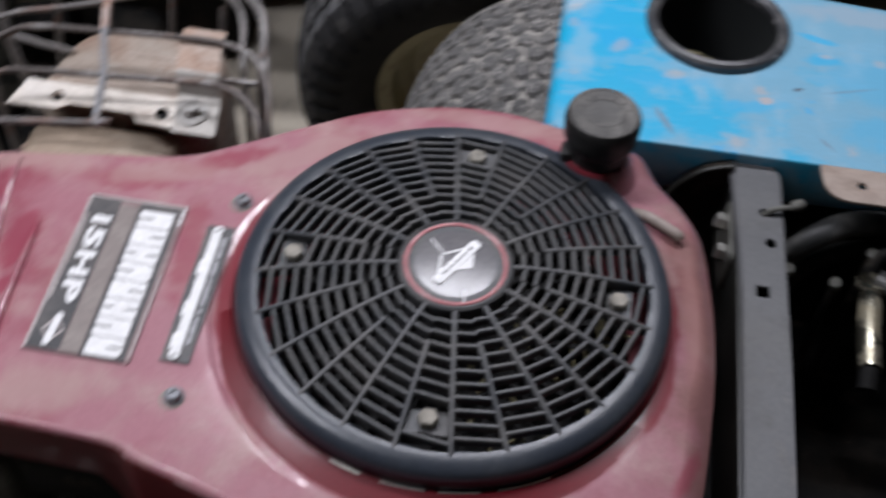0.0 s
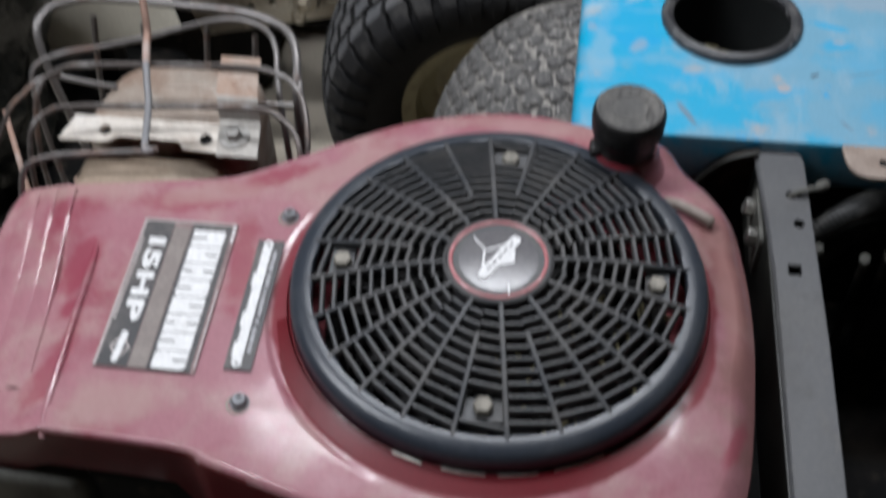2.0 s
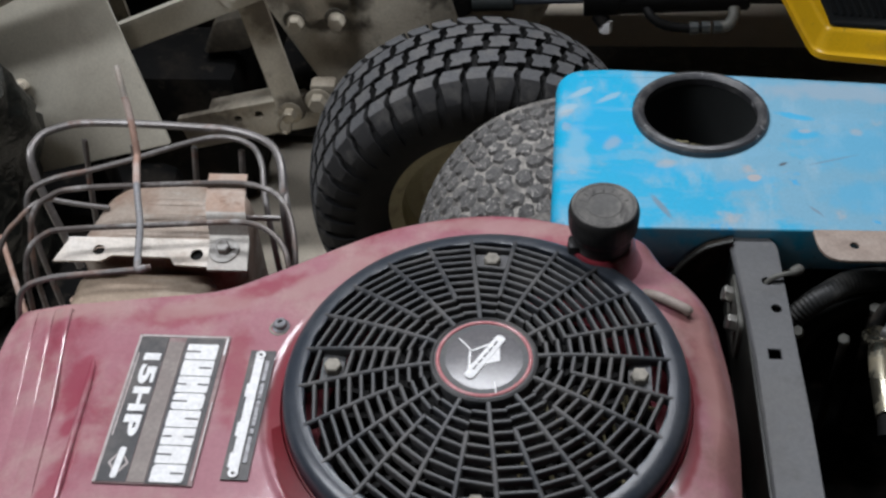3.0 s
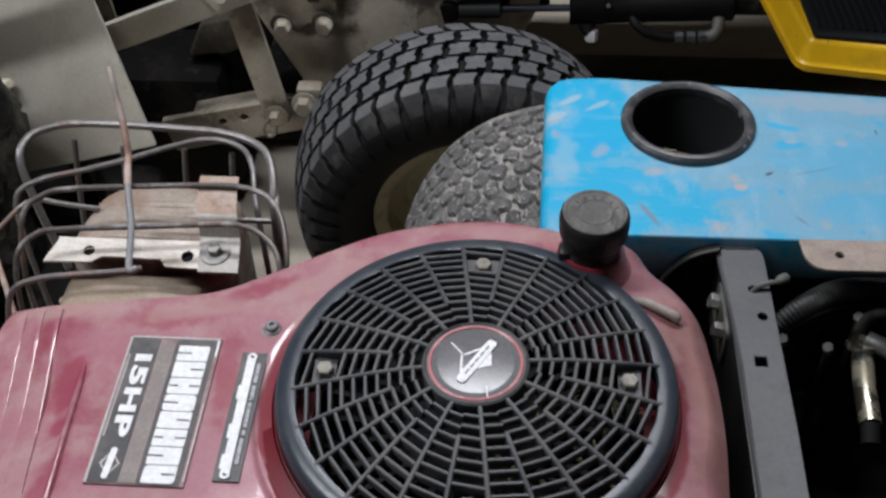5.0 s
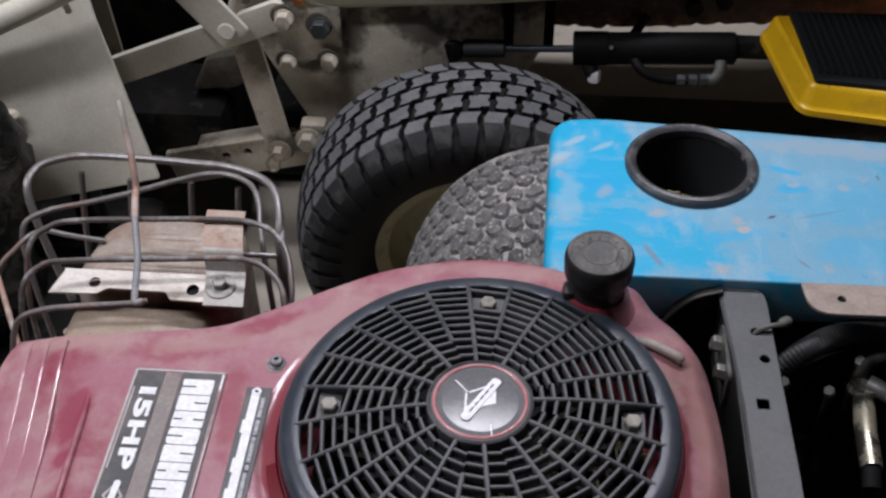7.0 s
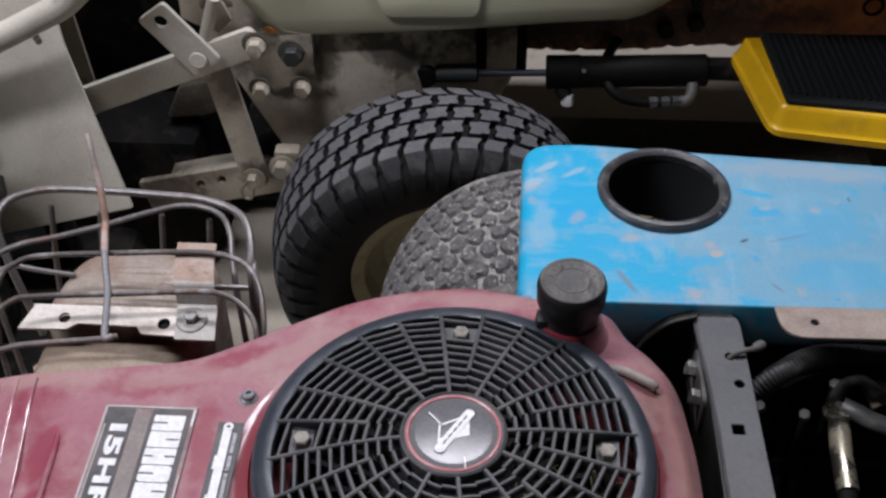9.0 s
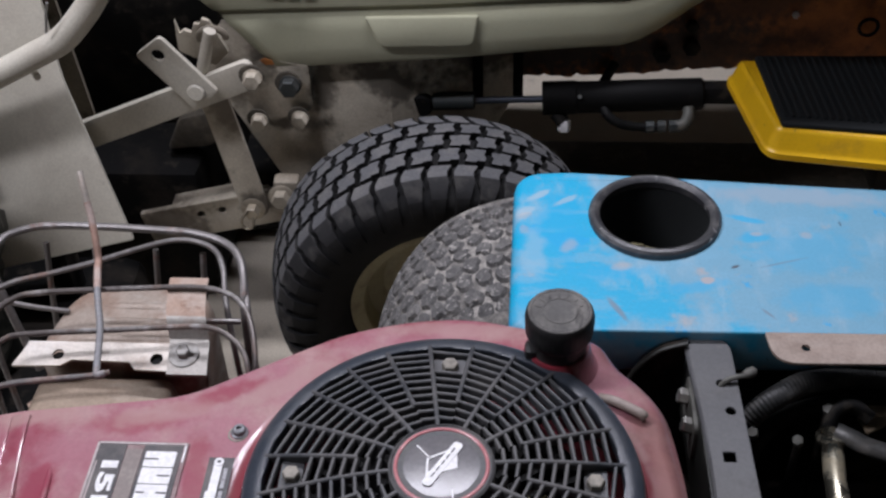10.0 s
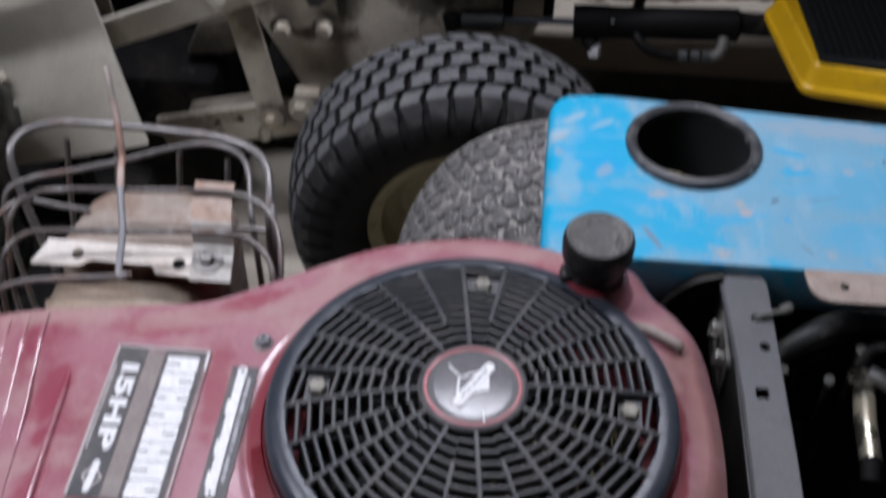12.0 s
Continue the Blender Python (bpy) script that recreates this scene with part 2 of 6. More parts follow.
stains_and_shade(BLUE, [((0.302, 0.300), (0.050, 0.030), 10, FRESH, 0.35), ((0.310, 0.240), (0.050, 0.022), 0, FRESH, 0.4), ((0.250, 0.342), (0.016, 0.0045), -15, FRESH, 0.8), ((0.256, 0.318), (0.015, 0.007), 5, FRESH, 0.7),
              ((0.195, 0.252), (0.030, 0.008), 12, FRESH, 0.6), ((0.128, 0.268), (0.034, 0.010), 5, FRESH, 0.6), ((0.085, 0.330), (0.026, 0.050), 0, FRESH, 0.65),
              ((0.066, 0.372), (0.014, 0.004), 38, PALE, 0.8), ((0.056, 0.350), (0.012, 0.005), 25, PALE, 0.8), ((0.092, 0.366), (0.015, 0.0035), 35, PALE, 0.7), ((0.062, 0.290), (0.012, 0.030), 0, PALE, 0.45), ((0.300, 0.375), (0.090, 0.014), -3, (0.27, 0.35, 0.42), 0.7),
              ((0.092, 0.303), (0.007, 0.010), -20, TANNED, 0.38), ((0.138, 0.277), (0.010, 0.005), 10, TANNED, 0.38), ((0.208, 0.261), (0.006, 0.004), 0, (0.55, 0.36, 0.25), 0.6), ((0.052, 0.325), (0.005, 0.007), 0, TANNED, 0.34), ((0.054, 0.343), (0.008, 0.004), 30, TANNED, 0.30), ((0.258, 0.322), (0.006, 0.003), 0, TANNED, 0.45), ((0.300, 0.322), (0.006, 0.005), 0, TANNED, 0.34),
              ((0.131, 0.224), (0.017, 0.0032), -62, GOUGE, 0.8), ((0.234, 0.279), (0.0045, 0.0016), 30, (0.06, 0.06, 0.07), 0.9), ((0.254, 0.222), (0.009, 0.0014), -50, GOUGE, 0.7), ((0.275, 0.285), (0.022, 0.0012), 18, GOUGE, 0.5)])
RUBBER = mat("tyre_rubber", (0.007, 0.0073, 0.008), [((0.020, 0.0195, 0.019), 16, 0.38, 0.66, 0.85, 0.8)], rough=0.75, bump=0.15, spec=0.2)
# Middle tone between worn tops and dark walls, for the shoulder's shading
SHOULDER_SHADED = mat("half_shaded_shoulder_rubber", (0.020, 0.020, 0.021), [((0.058, 0.056, 0.053), 40, 0.46, 0.68, 0.85, 0.8)], rough=0.75, bump=0.2, vary=1, spec=0.25)
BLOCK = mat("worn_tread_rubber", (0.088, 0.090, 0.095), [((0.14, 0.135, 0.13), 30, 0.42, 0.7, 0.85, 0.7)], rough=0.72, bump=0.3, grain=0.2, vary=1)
DUSTY_TYRE = mat("dusty_tyre_rubber", (0.15, 0.142, 0.132), [((0.36, 0.34, 0.31), 45, 0.36, 0.60, 0.95, 0.85), ((0.10, 0.095, 0.09), 110, 0.56, 0.66, 0.95, 0.6)], rough=0.9, bump=0.5, grain=0.3, fine=220)
PLUG = mat("dusty_tread_plug", (0.105, 0.102, 0.100), [((0.20, 0.193, 0.183), 55, 0.42, 0.66, 0.95, 0.7), ((0.42, 0.40, 0.37), 190, 0.58, 0.66, 0.95, 0.85)], rough=0.85, bump=0.55, grain=0.3, fine=260, vary=1)
OLIVE = mat("olive_wheel_rim", (0.36, 0.32, 0.19), [((0.20, 0.165, 0.10), 25, 0.5, 0.7, 0.7, 0.7)], rough=0.5)
CREAM = mat("cream_paint", (0.62, 0.59, 0.50), [((0.48, 0.44, 0.37), 8, 0.45, 0.75, 0.6, 0.7), ((0.40, 0.36, 0.30), (14, 40, 7), 0.48, 0.75, 0.7, 0.35), ((0.20, 0.16, 0.12), 45, 0.64, 0.76, 0.8, 0.35)], rough=0.42, bump=0.07, grain=0.09)
GRIMY = mat("grimy_shaded_cream_paint", (0.56, 0.51, 0.41), [((0.36, 0.31, 0.24), 11, 0.40, 0.7, 0.75, 0.8), ((0.26, 0.215, 0.16), (16, 40, 8), 0.46, 0.72, 0.8, 0.5), ((0.08, 0.06, 0.044), 30, 0.57, 0.75, 0.85, 0.6)], rough=0.6, bump=0.12, grain=0.12)
# Grease marks, and the shadows of hood, bolt plate and arms painted in
GREASE_SHADE = (0.045, 0.036, 0.026)
stains_and_shade(GRIMY, [((0.010, 0.470), (0.100, 0.060), 0, (0.050, 0.042, 0.032), 0.88), ((-0.130, 0.456), (0.070, 0.026), -35, (0.050, 0.042, 0.032), 0.85), ((-0.214, 0.448), (0.018, 0.045), 0, GREASE_SHADE, 0.8), ((-0.260, 0.394), (0.055, 0.013), 0, GREASE_SHADE, 0.8), ((-0.150, 0.505), (0.11, 0.030), 0, (0.09, 0.075, 0.055), 0.65), ((-0.175, 0.335), (0.07, 0.014), 5, (0.16, 0.135, 0.10), 0.5),
               ((-0.312, 0.285), (0.035, 0.030), 0, (0.07, 0.055, 0.04), 0.75), ((-0.455, 0.220), (0.055, 0.05), 0, (0.08, 0.062, 0.045), 0.8), ((-0.338, 0.455), (0.022, 0.045), 15, (0.13, 0.105, 0.075), 0.7), ((-0.290, 0.490), (0.022, 0.030), 0, GREASE_SHADE, 0.7)], "xz")
MUDDY = mat("muddy_cream_paint", (0.27, 0.24, 0.185), [((0.14, 0.115, 0.085), 16, 0.42, 0.68, 0.8, 0.8), ((0.05, 0.04, 0.03), 38, 0.58, 0.72, 0.8, 0.7)], rough=0.65, bump=0.15, grain=0.15)
HOOD = mat("pale_green_cream_plastic", (0.37, 0.368, 0.262), [((0.30, 0.292, 0.205), 7, 0.4, 0.7, 0.5, 0.7)], rough=0.4, bump=0.04, grain=0.04)
# Faded orange; the dark layers and marks stand for shade under the hood
ORANGE = mat("faded_shaded_orange_paint", (0.46, 0.135, 0.018), [((0.085, 0.027, 0.009), 9, 0.40, 0.66, 0.7, 0.85), ((0.035, 0.018, 0.010), 20, 0.50, 0.68, 0.8, 0.8)], rough=0.55, bump=0.1)
stains_and_shade(ORANGE, [((0.06, 0.43), (0.26, 0.10), 0, (0.012, 0.007, 0.005), 0.96), ((0.30, 0.40), (0.12, 0.05), 10, (0.035, 0.018, 0.010), 0.85), ((0.40, 0.50), (0.16, 0.05), 25, (0.040, 0.017, 0.008), 0.7)], "xz")
YELLOW = mat("yellow_paint", (0.86, 0.50, 0.014), [((0.55, 0.30, 0.03), 20, 0.5, 0.75, 0.5, 0.6), ((0.2, 0.13, 0.05), 60, 0.68, 0.76, 0.8, 0.7)], rough=0.32, bump=0.04, grain=0.05, coat=0.3)
PAD = mat("black_rubber_pad", (0.010, 0.012, 0.013), [((0.022, 0.022, 0.02), 50, 0.5, 0.75, 0.85, 0.5)], rough=0.7, spec=0.25, bump=0.2)
CHROME = mat("chrome_pipe", (0.36, 0.34, 0.27), [((0.20, 0.165, 0.10), 45, 0.46, 0.7, 0.5, 0.8)], rough=0.24, metal=0.95, bump=0.03)
HOSE = mat("black_hose_rubber", (0.012, 0.012, 0.012), [((0.04, 0.038, 0.034), 40, 0.45, 0.75, 0.8, 0.5)], rough=0.6, spec=0.25)
CONCRETE = mat("garage_concrete", (0.60, 0.54, 0.44), [((0.46, 0.41, 0.335), 3.5, 0.4, 0.7, 0.85, 0.8), ((0.12, 0.105, 0.09), 9, 0.58, 0.75, 0.7, 0.6)], rough=0.85, bump=0.3, grain=0.15)
WALLP = mat("painted_wall", (0.20, 0.19, 0.18), [((0.13, 0.12, 0.11), 1.5, 0.4, 0.7, 0.8, 0.7)], rough=0.8, bump=0.1)
INK = mat("decal_black", (0.045, 0.045, 0.048), [((0.16, 0.14, 0.13), 30, 0.4, 0.75, 0.6, 0.6)], rough=0.4, bump=0.02)
WHITE = mat("decal_white", (0.78, 0.78, 0.78), [((0.55, 0.52, 0.5), 90, 0.55, 0.75, 0.6, 0.5)], rough=0.45, bump=0.0)
SILVER = mat("decal_silver", (0.42, 0.38, 0.37), [((0.30, 0.22, 0.21), 40, 0.45, 0.7, 0.6, 0.6)], rough=0.4, metal=0.3, bump=0.02)
BROWN = mat("decal_brown_stripe", (0.215, 0.180, 0.165), [((0.28, 0.25, 0.225), 60, 0.45, 0.7, 0.6, 0.6)], rough=0.5, bump=0.02)
LABELGREY = mat("worn_label_print", (0.40, 0.40, 0.42), [((0.16, 0.15, 0.15), 260, 0.45, 0.6, 0.6, 0.7)], rough=0.5, bump=0.0)
BADGE = mat("badge_grey", (0.13, 0.125, 0.132), [((0.17, 0.16, 0.16), 50, 0.45, 0.7, 0.3, 0.5)], rough=0.22, bump=0.02)
PINK = mat("badge_ring_red", (0.46, 0.17, 0.18), [((0.52, 0.32, 0.32), 60, 0.45, 0.7, 0.3, 0.6)], rough=0.18)
INKBLUE = mat("lettering_blue", (0.03, 0.20, 0.42), rough=0.4, bump=0.0)
DRYGRASS = mat("dry_grass_debris", (0.30, 0.27, 0.15), [((0.15, 0.12, 0.07), 90, 0.4, 0.7, 0.9, 0.7)], rough=0.9)


# ---- mesh helpers ----
def link_mesh(name, bm, material, smooth=32):
    bmesh.ops.recalc_face_normals(bm, faces=bm.faces)
    me = bpy.data.meshes.new(name)
    bm.to_mesh(me)
    bm.free()
    me.materials.append(material)
    if smooth:
        me.polygons.foreach_set("use_smooth", [True] * len(me.polygons))
        me.set_sharp_from_angle(angle=radians(smooth))
    return me


def part(name, bm, material, parent=None, label="", smooth=32):
    ob = new(name, link_mesh(name, bm, material, smooth))
    if parent:
        ob.parent = parent
        ob.matrix_parent_inverse = parent.matrix_world.inverted()
    return tagged(ob, label)


def thing(name, label, category, at=(0, 0, 0), group=""):
    ob = new(name)
    ob.empty_display_size = 0.05
    ob.location = at
    bpy.context.view_layer.update()
    return tagged(ob, label, category, group)


def merge(bm, src):
    me = bpy.data.meshes.new("tmp")
    src.to_mesh(me)
    src.free()
    bm.from_mesh(me)
    bpy.data.meshes.remove(me)
    return bm


def box(bm, c, s, bev=0.0, turn=None, seg=2):
    b = bmesh.new()
    bmesh.ops.create_cube(b, size=1.0)
    bmesh.ops.scale(b, vec=s, verts=b.verts)
    if bev:
        bmesh.ops.bevel(b, geom=b.edges[:], offset=bev, segments=seg, affect="EDGES", profile=0.5)
    m = Matrix.Translation(c) @ (turn.to_4x4() if turn else Matrix())
    bmesh.ops.transform(b, matrix=m, verts=b.verts)
    return merge(bm, b)


def along(p0, p1):
    d = Vector(p1) - Vector(p0)
    return Matrix.Translation(p0) @ d.to_track_quat("Z", "Y").to_matrix().to_4x4(), d.length


def lathe(bm, prof, seg=48, m=None, closed=False):
    """Turns a profile of (r, z) about z."""
    rings = []
    m = m or Matrix()
    for r, z in prof:
        if r < 1e-6:
            rings.append([bm.verts.new(m @ Vector((0, 0, z)))])
        else:
            rings.append([bm.verts.new(m @ Vector((r * math.cos(2 * math.pi * i / seg), r * math.sin(2 * math.pi * i / seg), z))) for i in range(seg)])
    pairs = list(zip(rings, rings[1:])) + ([(rings[-1], rings[0])] if closed else [])
    for a, b in pairs:
        for i in range(seg):
            j = (i + 1) % seg
            if len(a) == 1 and len(b) == 1:
                continue
            if len(a) == 1:
                bm.faces.new((a[0], b[i], b[j]))
            elif len(b) == 1:
                bm.faces.new((a[i], a[j], b[0]))
            else:
                bm.faces.new((a[i], a[j], b[j], b[i]))
    return bm


def rod(bm, p0, p1, r, seg=20, bev=0.0, r1=None):
    m, d = along(p0, p1)
    r1 = r if r1 is None else r1
    return lathe(bm, [(0, 0), (r - bev, 0), (r, bev), (r1, d - bev), (r1 - bev, d), (0, d)] if bev else [(0, 0), (r, 0), (r1, d), (0, d)], seg, m)


def hexbolt(bm, place, axis, flat=0.010, high=0.006, washer=0.0):
    m, _ = along(place, Vector(place) + Vector(axis))
    if washer:
        lathe(bm, [(0, 0), (washer, 0), (washer, 0.0015), (washer - 0.001, 0.002), (0, 0.002)], 24, m)
    z = 0.002 if washer else 0.0
    r = flat / math.sqrt(3)
    lathe(bm, [(0, z), (r, z), (r, z + high * 0.85), (r * 0.86, z + high), (0, z + high)], 6, m)
    return bm


def spline(pts, steps=6, closed=False):
    p = [Vector(q) for q in pts]
    n = len(p)
    out = []
    for i in range(n if closed else n - 1):
        a, b = p[i], p[(i + 1) % n]
        z = p[(i - 1) % n] if closed or i else a * 2 - b
        c = p[(i + 2) % n] if closed or i + 2 < n else b * 2 - a
        for k in range(steps):
            t = k / steps
            out.append(0.5 * (2 * a + (b - z) * t + (2 * z - 5 * a + 4 * b - c) * t * t + (3 * a - z - 3 * b + c) * t ** 3))
    if not closed:
        out.append(p[-1])
    return out


def tube(bm, pts, r, seg=10, steps=6, ridge=None):
    """A round bar along a smooth line through pts. ridge: (pitch, depth) of rings round it."""
    line = spline(pts, steps) if steps else [Vector(p) for p in pts]
    rings, up = [], None
    run = 0.0
    for i, p in enumerate(line):
        d = (line[min(i + 1, len(line) - 1)] - line[max(i - 1, 0)]).normalized()
        if up is None:
            up = d.orthogonal().normalized()
        up = (up - d * up.dot(d)).normalized()
        side = d.cross(up)
        run += (p - line[i - 1]).length if i else 0.0
        q = r + (ridge[1] * (0.5 + 0.5 * math.cos(2 * math.pi * run / ridge[0])) if ridge else 0.0)
        rings.append([bm.verts.new(p + q * (math.cos(2 * math.pi * k / seg) * up + math.sin(2 * math.pi * k / seg) * side)) for k in range(seg)])
    for a, b in zip(rings, rings[1:]):
        for k in range(seg):
            j = (k + 1) % seg
            bm.faces.new((a[k], a[j], b[j], b[k]))
    for ring in (rings[0], rings[-1]):
        bm.faces.new(ring)
    return bm


def circle2(x, y, r, n=20):
    return [(x + r * math.cos(2 * math.pi * i / n), y + r * math.sin(2 * math.pi * i / n)) for i in range(n)]


def rounded(points, r, n=5):
    """A polygon with rounded corners; r: one radius or one for each corner."""
    out = []
    k = len(points)
    for i, p in enumerate(points):
        rad = r[i] if isinstance(r, (list, tuple)) else r
        p, a, b = Vector(p), Vector(points[i - 1]), Vector(points[(i + 1) % k])
        if rad <= 0:
            out.append(tuple(p))
            continue
        u, v = (a - p).normalized(), (b - p).normalized()
        for j in range(n + 1):
            t = j / n
            q0, q1 = p + u * rad, p + v * rad
            out.append(tuple((1 - t) ** 2 * q0 + 2 * t * (1 - t) * p + t * t * q1))
    return out


def plate(bm, outline, thick, m=None, holes=(), bev=0.0):
    """A flat sheet with holes: outline in x, y, thickness down from z = 0, then moved by m."""
    b = bmesh.new()
    for loop in (outline, *holes):
        vs = [b.verts.new((x, y, 0)) for x, y in loop]
        for i in range(len(vs)):
            b.edges.new((vs[i - 1], vs[i]))
    bmesh.ops.triangle_fill(b, use_beauty=True, use_dissolve=False, edges=b.edges[:])
    got = bmesh.ops.extrude_face_region(b, geom=b.faces[:])
    vs = [g for g in got["geom"] if isinstance(g, bmesh.types.BMVert)]
    bmesh.ops.translate(b, vec=(0, 0, -thick), verts=vs)
    bmesh.ops.recalc_face_normals(b, faces=b.faces)
    if bev:
        es = [e for e in b.edges if len(e.link_faces) == 2 and e.calc_face_angle(0) > 1.0]
        bmesh.ops.bevel(b, geom=es, offset=bev, segments=2, affect="EDGES", profile=0.5)
    if m:
        bmesh.ops.transform(b, matrix=m, verts=b.verts)
    return merge(bm, b)


# sheets that stand in the x, z plane: local x, y become x, z and the thickness goes back along y
def standing(y):
    return Matrix(((1, 0, 0, 0), (0, 0, -1, y), (0, 1, 0, 0), (0, 0, 0, 1)))


def B():
    return bmesh.new()


# ---- the garage ----
def room():
    for name, c, s, m in (
        ("floor", (0, 0.5, -0.05), (7.0, 7.0, 0.1), CONCRETE),
        ("ceiling", (0, 0.5, 2.55), (7.0, 7.0, 0.1), WALLP),
        ("wall_north", (0, 4.05, 1.25), (7.0, 0.1, 2.5), WALLP),
        ("wall_south", (0, -3.05, 1.25), (7.0, 0.1, 2.5), WALLP),
        ("wall_east", (3.55, 0.5, 1.25), (0.1, 7.0, 2.5), WALLP),
        ("wall_west", (-3.55, 0.5, 1.25), (0.1, 7.0, 2.5), WALLP),
    ):
        tagged(part(name, box(B(), c, s), m, smooth=0), {"floor": "stained bare concrete garage floor", "ceiling": "plain painted garage ceiling"}.get(name, "plain painted garage wall"), name.split("_")[0], kind="structure")


room()


# ---- the engine ----
DISC_Z = 0.70
TOP_Z = 0.682
engine = thing("engine", "dusty maroon small petrol engine with a round black cooling screen", "engine", (0, 0, 0.42))

# outline of the red housing, seen from above
COWL = [(-0.352, 0.060), (-0.30, 0.067), (-0.256, 0.074), (-0.20, 0.084), (-0.164, 0.103), (-0.122, 0.129), (-0.085, 0.150), (-0.046, 0.163), (-0.014, 0.169), (0.018, 0.170),
        (0.050, 0.165), (0.085, 0.158), (0.110, 0.150), (0.124, 0.125), (0.142, 0.106), (0.156, 0.082), (0.163, 0.044), (0.1665, -0.017), (0.1645, -0.074), (0.157, -0.127),
        (0.138, -0.162), (0.105, -0.188), (0.055, -0.198), (0.00, -0.194), (-0.059, -0.175), (-0.128, -0.154), (-0.160, -0.145), (-0.180, -0.137), (-0.262, -0.133), (-0.330, -0.130), (-0.352, -0.118)]


WELL_AT = (0.0, 0.0)


def cowl_radius(samples):
    line = spline([(x - WELL_AT[0], y - WELL_AT[1], 0) for x, y in COWL], 10, closed=True)
    ang = np.array([math.atan2(p.y, p.x) for p in line])
    rad = np.array([math.hypot(p.x, p.y) for p in line])
    order = np.argsort(ang)
    ang, rad = ang[order], rad[order]
    ang, rad = np.r_[ang - 2 * math.pi, ang, ang + 2 * math.pi], np.r_[rad, rad, rad]
    want = np.linspace(-math.pi, math.pi, samples, endpoint=False)
    return want, np.interp(want, ang, rad)


def smoothstep(a, b, x):
    t = min(max((x - a) / (b - a), 0.0), 1.0)
    return t * t * (3 - 2 * t)


GROOVE = (-0.002, -0.009)


def cowl_top(x, y):
    """Height of the sheet away from its edge."""
    z = TOP_Z
    fall = -0.268 - 0.02 * smoothstep(-0.02, 0.06, y)
    if x < fall:
        z -= 0.25 * (fall - x) + 0.006 * smoothstep(0, 0.005, fall - x) * smoothstep(0.03, -0.02, y)
    r = math.hypot(x, y)
    z -= 0.0048 * smoothstep(0.128, 0.215, r) * smoothstep(-0.02, 0.10, x) + 0.0040 * smoothstep(0.105, 0.175, x)
    # a round pressed groove, a little off the screen's centre, that runs out towards the rail and the tank
    deep = 0.0020 * smoothstep(-0.05, -0.12, x) * (1 - smoothstep(-0.02, 0.09, y))
    off = math.hypot(x - GROOVE[0], y - GROOVE[1])
    z -= deep * (1 - smoothstep(0.1436, 0.1480, off))
    # inside it the sheet climbs to the collar
    if y < 0.05:
        z += (0.0024 * (1 - smoothstep(0.03, 0.12, x)) + deep) * smoothstep(0.1425, 0.1270, off) * (1 - smoothstep(-0.02, 0.05, y))
    return z


